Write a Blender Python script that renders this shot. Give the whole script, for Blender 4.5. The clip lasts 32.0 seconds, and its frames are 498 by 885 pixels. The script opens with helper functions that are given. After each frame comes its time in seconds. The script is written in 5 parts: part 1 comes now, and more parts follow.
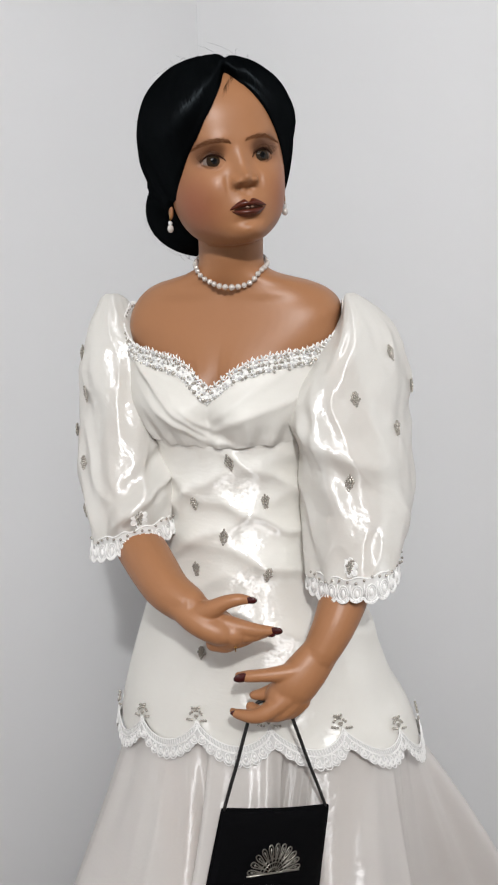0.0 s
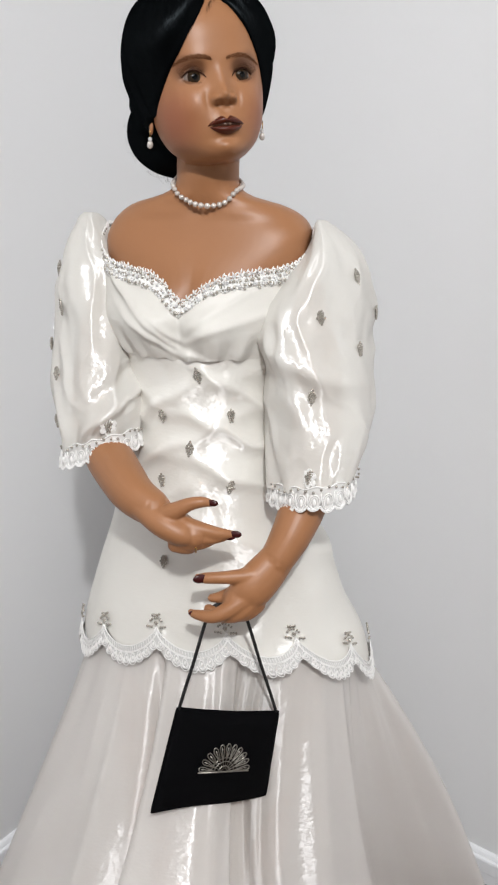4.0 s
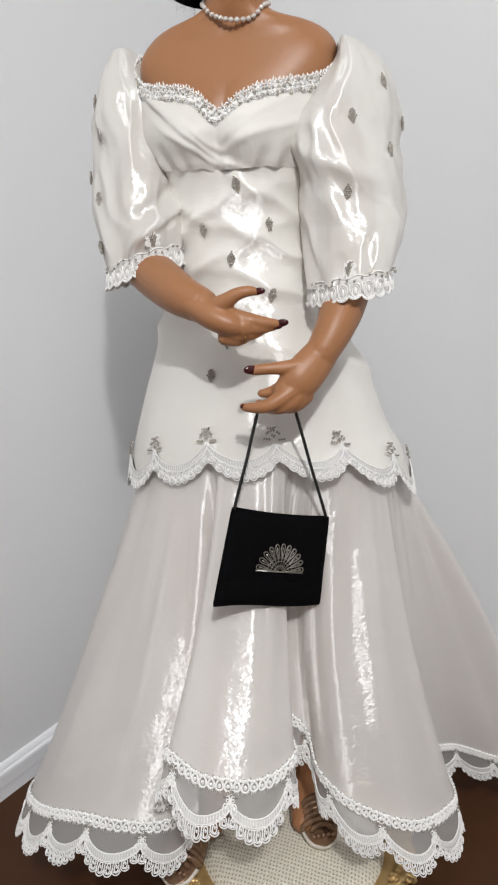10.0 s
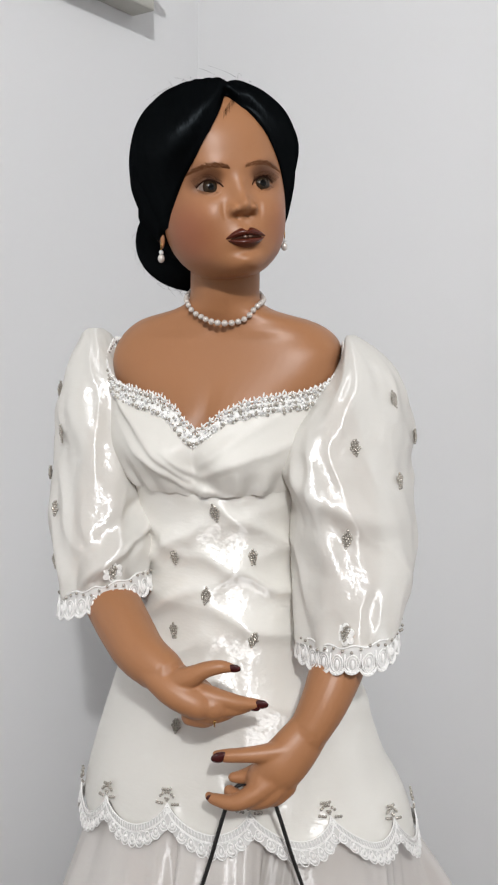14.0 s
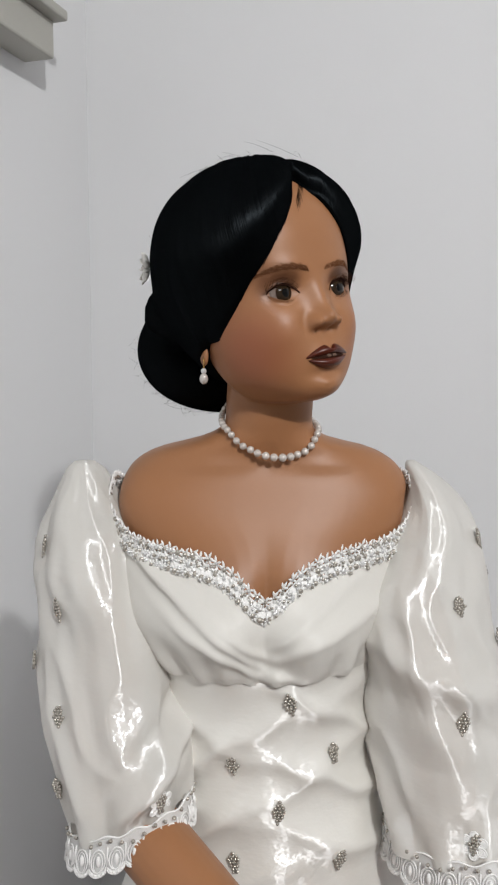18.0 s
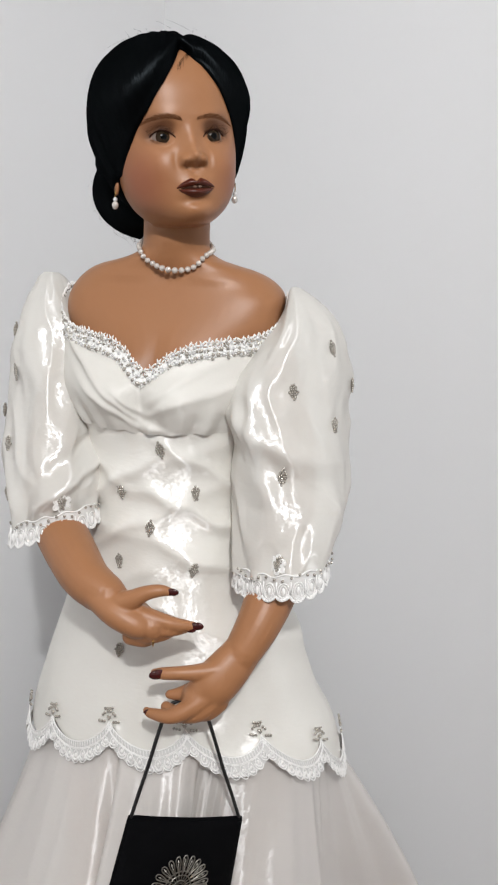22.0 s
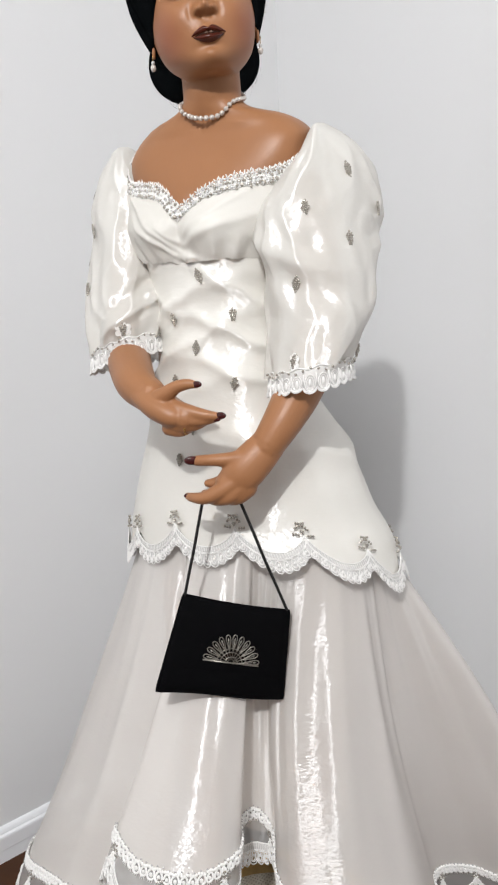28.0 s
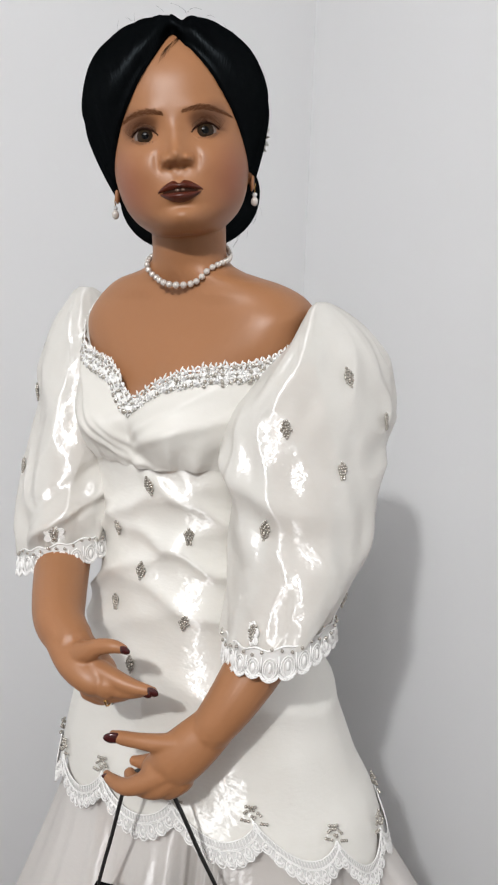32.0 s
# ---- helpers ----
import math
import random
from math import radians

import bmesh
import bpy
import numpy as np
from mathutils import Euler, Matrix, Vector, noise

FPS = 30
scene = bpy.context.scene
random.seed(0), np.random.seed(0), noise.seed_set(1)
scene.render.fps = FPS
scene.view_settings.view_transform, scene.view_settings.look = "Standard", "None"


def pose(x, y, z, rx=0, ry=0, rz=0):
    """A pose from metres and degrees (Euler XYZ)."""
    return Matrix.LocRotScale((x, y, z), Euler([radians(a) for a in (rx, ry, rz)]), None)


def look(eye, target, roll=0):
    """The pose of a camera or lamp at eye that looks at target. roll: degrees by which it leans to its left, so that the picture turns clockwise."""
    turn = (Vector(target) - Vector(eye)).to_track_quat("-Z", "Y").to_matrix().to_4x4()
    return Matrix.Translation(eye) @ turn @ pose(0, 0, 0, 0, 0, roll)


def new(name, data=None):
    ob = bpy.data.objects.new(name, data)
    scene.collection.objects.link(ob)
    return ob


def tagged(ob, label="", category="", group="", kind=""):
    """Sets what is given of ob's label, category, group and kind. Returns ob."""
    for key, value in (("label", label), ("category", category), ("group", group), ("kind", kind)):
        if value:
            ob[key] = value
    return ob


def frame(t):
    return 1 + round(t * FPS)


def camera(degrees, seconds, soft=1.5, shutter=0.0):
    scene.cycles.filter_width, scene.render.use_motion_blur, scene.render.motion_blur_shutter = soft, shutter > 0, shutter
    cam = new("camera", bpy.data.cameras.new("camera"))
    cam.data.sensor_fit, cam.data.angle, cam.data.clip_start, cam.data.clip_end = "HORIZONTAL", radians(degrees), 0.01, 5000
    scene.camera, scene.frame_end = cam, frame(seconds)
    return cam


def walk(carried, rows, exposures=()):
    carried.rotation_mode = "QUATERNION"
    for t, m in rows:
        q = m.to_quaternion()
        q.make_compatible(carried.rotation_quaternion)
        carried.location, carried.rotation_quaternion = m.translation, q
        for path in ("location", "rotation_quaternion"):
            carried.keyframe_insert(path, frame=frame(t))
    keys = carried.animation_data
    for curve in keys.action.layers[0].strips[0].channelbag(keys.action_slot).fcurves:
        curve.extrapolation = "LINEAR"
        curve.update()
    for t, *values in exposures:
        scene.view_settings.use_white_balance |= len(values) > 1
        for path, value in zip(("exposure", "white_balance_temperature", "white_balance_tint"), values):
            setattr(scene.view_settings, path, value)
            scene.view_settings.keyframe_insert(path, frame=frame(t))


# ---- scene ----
cam = camera(35.27, 32.0, soft=2.2)
# seconds, eye, target, roll
PATH = [
    (0, (0.0154, 0.0234, 1.1294), (0.0381, 0.9914, 0.8794), -1.44),
    (0.5, (0.0282, 0.0475, 1.1344), (0.0689, 1.0180, 0.8971), -1.44),
    (1, (0.0326, 0.1164, 1.1652), (0.0977, 1.0894, 0.9440), -0.89),
    (1.5, (0.0335, 0.1717, 1.1544), (0.0841, 1.1413, 0.9150), 0.33),
    (2, (0.0182, 0.1806, 1.1318), (0.0746, 1.1412, 0.8597), 1.38),
    (2.5, (0.0095, 0.1218, 1.1140), (0.1062, 1.0765, 0.8325), 1.76),
    (4.5, (0.0241, -0.0517, 1.0547), (0.0515, 0.9154, 0.8015), 2.62),
    (5, (0.0091, -0.0842, 1.0339), (0.0151, 0.8905, 0.8106), 3.98),
    (5.5, (-0.0145, -0.1238, 1.0057), (0.0004, 0.8551, 0.8020), 3.78),
    (6, (-0.0530, -0.1418, 0.9736), (0.0001, 0.8324, 0.7544), 4.02),
    (6.5, (-0.0624, -0.1192, 0.9565), (0.0145, 0.8486, 0.7169), 4.91),
    (7, (-0.0454, -0.1008, 0.9599), (0.0357, 0.8636, 0.7082), 4.65),
    (7.5, (-0.0342, -0.0844, 0.9321), (0.0350, 0.8771, 0.6663), 3.49),
    (8, (-0.0487, -0.1050, 0.8820), (0.0031, 0.8512, 0.5938), 2.24),
    (8.5, (-0.0472, -0.1127, 0.8629), (0.0102, 0.8473, 0.5889), 1.18),
    (9, (-0.0439, -0.1156, 0.8619), (0.0073, 0.8467, 0.5945), -0.15),
    (9.5, (-0.0356, -0.1140, 0.8638), (0.0115, 0.8492, 0.5992), -1.08),
    (10, (-0.0264, -0.1080, 0.8817), (0.0245, 0.8544, 0.6150), -1.59),
    (10.5, (-0.0291, -0.1053, 0.9174), (0.0077, 0.8648, 0.6775), -1.58),
    (11, (-0.0419, -0.1023, 0.9597), (-0.0202, 0.8706, 0.7297), -1.00),
    (11.5, (-0.0416, -0.0880, 0.9758), (-0.0204, 0.8911, 0.7736), -0.37),
    (12, (-0.0378, -0.0770, 1.0080), (0.0066, 0.9036, 0.8169), 0.24),
    (12.5, (-0.0334, -0.0475, 1.0505), (0.0254, 0.9316, 0.8558), 1.33),
    (13, (-0.0193, -0.0101, 1.0606), (0.0399, 0.9708, 0.8755), 1.45),
    (13.5, (0.0001, 0.0419, 1.0882), (0.0387, 1.0248, 0.9085), 0.85),
    (14, (0.0123, 0.0836, 1.1031), (0.0561, 1.0674, 0.9294), 0.78),
    (14.5, (0.0260, 0.1237, 1.1210), (0.0706, 1.1038, 0.9276), 0.04),
    (16.5, (-0.0613, 0.2434, 1.1341), (0.1406, 1.2108, 0.9812), 1.11),
    (17, (-0.1441, 0.2641, 1.1320), (0.1248, 1.2186, 1.0031), 2.27),
    (17.5, (-0.1824, 0.2573, 1.1487), (0.1207, 1.2054, 1.0532), 1.75),
    (18, (-0.1751, 0.2765, 1.1579), (0.1418, 1.2184, 1.0463), 0.24),
    (18.5, (-0.1673, 0.2684, 1.1697), (0.1647, 1.2035, 1.0457), -0.68),
    (19, (-0.1382, 0.2412, 1.1634), (0.1885, 1.1743, 1.0135), -1.51),
    (19.5, (-0.1211, 0.2172, 1.1488), (0.1757, 1.1554, 0.9707), 0.83),
    (20, (-0.0933, 0.1810, 1.1373), (0.1587, 1.1335, 0.9662), 1.01),
    (20.5, (-0.0688, 0.1264, 1.1287), (0.1243, 1.0911, 0.9494), 1.24),
    (21, (-0.0311, 0.0763, 1.1140), (0.1391, 1.0407, 0.9117), 1.36),
    (21.5, (0.0086, 0.0540, 1.0906), (0.1418, 1.0235, 0.8849), 2.26),
    (22, (0.0313, 0.0370, 1.0883), (0.1182, 1.0104, 0.8760), 3.02),
    (22.5, (0.0727, 0.0222, 1.0908), (0.1341, 0.9993, 0.8870), 1.24),
    (23, (0.0691, 0.0088, 1.0760), (0.1030, 0.9834, 0.8546), 1.23),
    (23.5, (0.0804, 0.0112, 1.0580), (0.1064, 0.9824, 0.8212), 2.06),
    (24, (0.1020, 0.0076, 1.0596), (0.1130, 0.9829, 0.8390), 1.35),
    (24.5, (0.1353, 0.0043, 1.0489), (0.0873, 0.9797, 0.8337), -0.11),
    (26.5, (0.1781, -0.0334, 0.9903), (0.0600, 0.9431, 0.8100), -1.13),
    (27, (0.2146, -0.0513, 0.9708), (0.0704, 0.9215, 0.7892), -2.39),
    (27.5, (0.2214, -0.0597, 0.9348), (0.0586, 0.9078, 0.7412), -2.91),
    (28, (0.2427, -0.0710, 0.9248), (0.0278, 0.8824, 0.7129), -2.76),
    (28.5, (0.2316, -0.0932, 0.8828), (-0.0345, 0.8466, 0.6683), -3.62),
    (29, (0.2523, -0.0910, 0.8660), (-0.0223, 0.8463, 0.6514), -4.64),
    (29.5, (0.2700, -0.0721, 0.8779), (0.0055, 0.8669, 0.6581), -4.39),
    (30, (0.2839, -0.0584, 0.9010), (0.0326, 0.8853, 0.6856), -4.05),
    (30.5, (0.3100, -0.0170, 0.9580), (-0.2638, 1.8464, 0.5190), -3.13),
    (31, (0.2990, 0.0320, 1.0270), (-0.2640, 1.8940, 0.5590), -1.5),
    (31.5, (0.3010, 0.0930, 1.0840), (-0.2870, 1.9500, 0.6320), 0.3),
    (32, (0.2570, 0.1670, 1.1090), (-0.2610, 2.0440, 0.6530), 1.7),
]
walk(cam, [(t, look(eye, target, roll)) for t, eye, target, roll in PATH],
     exposures=[(0, 0.05), (1, -0.03), (2, 0.05), (5, 0.10), (7, 0.10), (8, 0.09), (9, 0.02), (12, 0.05), (14, 0.03), (17, -0.12), (18, -0.22), (20, -0.2), (21, -0.1), (22, 0.03), (24, 0.12), (27, 0.2), (29, 0.22), (30, 0.04), (31, 0.12), (32, 0.08)])

# ---- light ----
world = bpy.data.worlds.new("room_air")
scene.world = world
world.use_nodes = True
world.node_tree.nodes["Background"].inputs[0].default_value = (0.95, 0.97, 1.0, 1)
world.node_tree.nodes["Background"].inputs[1].default_value = 0.32


def area_lamp(name, eye, target, size, watts, colour):
    data = bpy.data.lights.new(name, "AREA")
    data.shape, data.size, data.energy, data.color = "DISK", size, watts, colour
    ob = new(name, data)
    ob.matrix_world = look(eye, target)
    return ob


area_lamp("ceiling_bulb_light", (0.13, -1.32, 2.36), (0.05, 0.7, 0.7), 0.10, 40.0, (0.985, 0.99, 1.0))
# added broad fill under the ceiling, no real fixture: it lifts and softens the shadows
area_lamp("ceiling_fill_light", (0.1, -1.1, 2.38), (0.1, -1.1, 0), 1.0, 20.0, (0.985, 0.99, 1.0))

# ---- materials ----


def material(name, colour, rough=0.5, metal=0.0, **more):
    """A surface with two scales of colour change, roughness change and fine relief."""
    m = bpy.data.materials.new(name)
    m.use_nodes = True
    nt = m.node_tree
    b = nt.nodes["Principled BSDF"]
    b.inputs["Roughness"].default_value = rough
    b.inputs["Metallic"].default_value = metal
    for key in ("Specular IOR Level", "Sheen Weight", "Sheen Roughness", "Coat Weight", "Coat Roughness", "Anisotropic", "Subsurface Weight", "Alpha", "Coat IOR", "IOR", "Transmission Weight"):
        if key in more:
            b.inputs[key].default_value = more[key]
    co = nt.nodes.new("ShaderNodeTexCoord")
    big, small = nt.nodes.new("ShaderNodeTexNoise"), nt.nodes.new("ShaderNodeTexNoise")
    big.inputs["Scale"].default_value = more.get("big", 6.0)
    small.inputs["Scale"].default_value = more.get("small", 260.0)
    small.inputs["Detail"].default_value = 3.0
    for n in (big, small):
        nt.links.new(co.outputs["Object"], n.inputs["Vector"])
    mix = nt.nodes.new("ShaderNodeMix")
    mix.data_type = "RGBA"
    vary = more.get("vary", 0.06)
    mix.inputs[6].default_value = (*[c * (1 - vary) for c in colour], 1)
    mix.inputs[7].default_value = (*[min(1.0, c * (1 + vary)) for c in colour], 1)
    add = nt.nodes.new("ShaderNodeMath")
    add.operation = "MULTIPLY_ADD"
    add.inputs[1].default_value = 0.35
    nt.links.new(small.outputs["Fac"], add.inputs[0])
    half = nt.nodes.new("ShaderNodeMath")
    half.operation = "MULTIPLY"
    half.inputs[1].default_value = 0.65
    nt.links.new(big.outputs["Fac"], half.inputs[0])
    nt.links.new(half.outputs[0], add.inputs[2])
    nt.links.new(add.outputs[0], mix.inputs[0])
    nt.links.new(mix.outputs[2], b.inputs["Base Color"])
    if more.get("bump", 0.1) > 0:
        bump = nt.nodes.new("ShaderNodeBump")
        bump.inputs["Strength"].default_value = more.get("bump", 0.1)
        bump.inputs["Distance"].default_value = more.get("depth", 0.0006)
        nt.links.new(small.outputs["Fac"], bump.inputs["Height"])
        nt.links.new(bump.outputs[0], b.inputs["Normal"])
        nt.links.new(bump.outputs[0], b.inputs["Coat Normal"])
    return m


def shell_of(m, share):
    """Makes a cloth sheer: that share of it lets what is behind show through."""
    nt = m.node_tree
    out, b = nt.nodes["Material Output"], nt.nodes["Principled BSDF"]
    clear, mix = nt.nodes.new("ShaderNodeBsdfTransparent"), nt.nodes.new("ShaderNodeMixShader")
    mix.inputs[0].default_value = share
    nt.links.new(b.outputs[0], mix.inputs[1])
    nt.links.new(clear.outputs[0], mix.inputs[2])
    nt.links.new(mix.outputs[0], out.inputs[0])
    return m


def lustre(m, share, sheer, rough=0.3, wander=0.002, jag=0.0002):
    """The gloss of woven threads: sharp across the weft, long along the warp, ragged from thread to thread; sheer lets what is behind show."""
    nt = m.node_tree
    b, out = nt.nodes["Principled BSDF"], nt.nodes["Material Output"]
    co = nt.nodes.new("ShaderNodeTexCoord")
    last = None
    # slack of the cloth, then slubs along the weft and the warp
    for scale, stretch, detail, depth in ((24.0, (1, 1, 1.2), 0.5, wander), (62.0, (1, 1, 1.3), 0.5, wander * 0.34), (150.0, (0.7, 0.7, 1.0), 2.0, jag), (1.0, (150, 150, 320), 1.5, jag * 1.5)):
        tex, bump, mp = nt.nodes.new("ShaderNodeTexNoise"), nt.nodes.new("ShaderNodeBump"), nt.nodes.new("ShaderNodeMapping")
        tex.inputs["Scale"].default_value, tex.inputs["Detail"].default_value = scale, detail
        bump.inputs["Strength"].default_value, bump.inputs["Distance"].default_value = 1.0, depth
        mp.inputs["Scale"].default_value = stretch
        nt.links.new(co.outputs["Object"], mp.inputs["Vector"])
        nt.links.new(mp.outputs[0], tex.inputs["Vector"])
        nt.links.new(tex.outputs["Fac"], bump.inputs["Height"])
        if last:
            nt.links.new(last.outputs[0], bump.inputs["Normal"])
        last = bump
    way = nt.nodes.new("ShaderNodeTangent")
    way.direction_type = "UV_MAP"
    top = b
    for part_share, r, along in ((share * 0.70, rough + 0.20, 0.75), (share * 0.32, rough - 0.07, 0.82)):
        gloss, mix = nt.nodes.new("ShaderNodeBsdfAnisotropic"), nt.nodes.new("ShaderNodeMixShader")
        gloss.distribution = "GGX"
        gloss.inputs["Color"].default_value = (0.97, 0.97, 0.975, 1)
        gloss.inputs["Roughness"].default_value = r
        gloss.inputs["Anisotropy"].default_value = along
        nt.links.new(way.outputs[0], gloss.inputs["Tangent"])
        nt.links.new(last.outputs[0], gloss.inputs["Normal"])
        mix.inputs[0].default_value = part_share
        nt.links.new(top.outputs[0], mix.inputs[1])
        nt.links.new(gloss.outputs[0], mix.inputs[2])
        top = mix
    if sheer > 0:
        clear, veil = nt.nodes.new("ShaderNodeBsdfTransparent"), nt.nodes.new("ShaderNodeMixShader")
        veil.inputs[0].default_value = sheer
        nt.links.new(top.outputs[0], veil.inputs[1])
        nt.links.new(clear.outputs[0], veil.inputs[2])
        top = veil
    nt.links.new(top.outputs[0], out.inputs[0])
    return m


def strands(m, strength, depth):
    """Fine lengthwise relief along the mesh's own v."""
    nt = m.node_tree
    b = nt.nodes["Principled BSDF"]
    co, mp = nt.nodes.new("ShaderNodeTexCoord"), nt.nodes.new("ShaderNodeMapping")
    mp.inputs["Scale"].default_value = (420, 2.5, 1)
    tex, bump = nt.nodes.new("ShaderNodeTexNoise"), nt.nodes.new("ShaderNodeBump")
    tex.inputs["Scale"].default_value, tex.inputs["Detail"].default_value = 1.0, 4.0
    bump.inputs["Strength"].default_value, bump.inputs["Distance"].default_value = strength, depth
    nt.links.new(co.outputs["UV"], mp.inputs["Vector"])
    nt.links.new(mp.outputs[0], tex.inputs["Vector"])
    nt.links.new(tex.outputs["Fac"], bump.inputs["Height"])
    # hair is a dull black with a faint cool gloss along the strands
    dull, gloss, mix = nt.nodes.new("ShaderNodeBsdfDiffuse"), nt.nodes.new("ShaderNodeBsdfAnisotropic"), nt.nodes.new("ShaderNodeMixShader")
    dull.inputs["Color"].default_value = (0.0007, 0.0009, 0.0011, 1)
    gloss.inputs["Color"].default_value = (0.36, 0.42, 0.46, 1)
    gloss.inputs["Roughness"].default_value = 0.36
    way = nt.nodes.new("ShaderNodeTangent")
    way.direction_type = "UV_MAP"
    gloss.inputs["Anisotropy"].default_value = -0.4
    nt.links.new(way.outputs[0], gloss.inputs["Tangent"])
    mix.inputs[0].default_value = 0.012
    for n in (dull, gloss):
        nt.links.new(bump.outputs[0], n.inputs["Normal"])
    nt.links.new(dull.outputs[0], mix.inputs[1])
    nt.links.new(gloss.outputs[0], mix.inputs[2])
    nt.links.new(mix.outputs[0], nt.nodes["Material Output"].inputs[0])
    return m


def rouge(m, places, colour, reach, most):
    """Airbrushed paint round some places of the doll's face."""
    nt = m.node_tree
    b = nt.nodes["Principled BSDF"]
    co = nt.nodes.new("ShaderNodeTexCoord")
    for place in places:
        far, rng_, mix = nt.nodes.new("ShaderNodeVectorMath"), nt.nodes.new("ShaderNodeMapRange"), nt.nodes.new("ShaderNodeMix")
        far.operation = "DISTANCE"
        far.inputs[1].default_value = place
        nt.links.new(co.outputs["Object"], far.inputs[0])
        rng_.interpolation_type = "SMOOTHSTEP"
        rng_.inputs["From Min"].default_value, rng_.inputs["From Max"].default_value = reach, 0.004
        rng_.inputs["To Min"].default_value, rng_.inputs["To Max"].default_value = 0.0, most
        nt.links.new(far.outputs["Value"], rng_.inputs["Value"])
        mix.data_type = "RGBA"
        old = [l.from_socket for l in nt.links if l.to_socket == b.inputs["Base Color"]][0]
        nt.links.new(old, mix.inputs[6])
        mix.inputs[7].default_value = (*colour, 1)
        nt.links.new(rng_.outputs["Result"], mix.inputs[0])
        nt.links.new(mix.outputs[2], b.inputs["Base Color"])
    return m


WALL = material("wall_paint", (0.714, 0.716, 0.720), 0.75, big=1.3, small=420, vary=0.02, bump=0.12)
CEIL = material("ceiling_paint", (0.8, 0.8, 0.79), 0.85, vary=0.02)
TRIM = material("white_trim_paint", (0.80, 0.81, 0.83), 0.35, vary=0.03, bump=0.05)
SILL = material("greige_sill_paint", (0.42, 0.41, 0.37), 0.5, vary=0.05)
FLOOR = material("dark_floor_wood", (0.055, 0.020, 0.0065), 0.45, big=9, small=90, vary=0.35, bump=0.15, **{"Specular IOR Level": 0.25})
SKIN = material("painted_porcelain", (0.310, 0.140, 0.062), 0.43, big=9, small=600, vary=0.06, bump=0.02, **{"Specular IOR Level": 0.36})
HAIR = strands(material("black_hair", (0.0012, 0.0015, 0.0018), 0.5, small=900, bump=0.0), 0.6, 0.0008)
LIP = material("dark_red_lip_paint", (0.072, 0.013, 0.006), 0.30, vary=0.2, bump=0.05, **{"Specular IOR Level": 0.35})
NAIL = material("dark_nail_polish", (0.045, 0.008, 0.008), 0.15)
BROW = material("brown_brow_paint", (0.150, 0.060, 0.026), 0.8, vary=0.35, small=1500, **{"Specular IOR Level": 0.1})
# lash paint, also the painted shade between the lips and in the nostrils
LASH_AND_GAP = material("dark_lash_and_gap_paint", (0.03, 0.011, 0.006), 0.8, **{"Specular IOR Level": 0.1})
SHADOW = material("bronze_eye_paint", (0.11, 0.042, 0.019), 0.5)
EYEWHITE = material("eye_glass_white", (0.19, 0.145, 0.12), 0.08, bump=0)
IRIS = material("eye_glass_brown", (0.024, 0.014, 0.007), 0.03, vary=0.5, small=1200, bump=0, **{"Specular IOR Level": 0.22})
PUPIL = material("eye_glass_black", (0.002, 0.002, 0.002), 0.03, bump=0, **{"Specular IOR Level": 0.22})
TOOTH = material("tooth_paint", (0.13, 0.075, 0.052), 0.2)
SATIN = lustre(material("cream_satin_organza", (0.76, 0.738, 0.683), 0.5, big=14, small=500, vary=0.03, bump=0.08, **{"Specular IOR Level": 0.3}), 0.20, 0.0, 0.24, 0.0040, 0.00045)
BUST = lustre(material("ivory_bust_satin", (0.64, 0.62, 0.575), 0.6, small=500, vary=0.03, bump=0.08, **{"Specular IOR Level": 0.25}), 0.03, 0.0, 0.5, 0.002, 0.0002)
SLEEVE = lustre(material("sleeve_organza", (0.765, 0.742, 0.69), 0.5, big=12, small=500, vary=0.03, bump=0.08, **{"Specular IOR Level": 0.3}), 0.18, 0.25, 0.24, 0.0060, 0.00045)
SHEER = lustre(material("skirt_organza", (0.82, 0.777, 0.735), 0.5, big=8, small=500, vary=0.03, bump=0.08, **{"Specular IOR Level": 0.3}), 0.23, 0.28, 0.25, 0.0020, 0.00045)
LINING = material("beige_lining", (0.52, 0.44, 0.37), 0.8)
LACE = material("white_lace_thread", (0.84, 0.83, 0.81), 0.6, small=1400, vary=0.08, bump=0.5, depth=0.0006)
NET = lustre(material("lace_net", (0.70, 0.69, 0.67), 0.6, small=1800, vary=0.1, bump=0.4), 0.16, 0.60, 0.28, 0.006, 0.0004)
GAUZE = shell_of(material("lace_gauze", (0.80, 0.79, 0.77), 0.6, small=1600, vary=0.12, bump=0.5), 0.25)
BEAD = material("silver_bead", (0.46, 0.43, 0.38), 0.22, 0.6, vary=0.3, bump=0)
PEARL = material("pearl", (0.60, 0.555, 0.51), 0.2, 0.35, vary=0.04, bump=0, **{"Coat Weight": 0.6, "Coat Roughness": 0.05})
CRYSTAL = material("clear_crystal", (0.75, 0.75, 0.74), 0.06, 0.5, bump=0)
BLACK = material("black_cloth", (0.0025, 0.0025, 0.003), 0.9, small=900, vary=0.3, bump=0.4, **{"Specular IOR Level": 0.05})
CORD = material("black_cord", (0.008, 0.008, 0.008), 0.6, small=1500, bump=0.4)
PEWTER = material("antique_silver", (0.36, 0.34, 0.30), 0.34, 0.9, vary=0.4, small=700)
GOLD = material("gilt_carving", (0.56, 0.38, 0.16), 0.36, 0.55, big=40, small=300, vary=0.4, bump=0.4)
WEAVE = material("cream_woven_cloth", (0.70, 0.655, 0.55), 0.85, small=400, vary=0.08, bump=0.4)


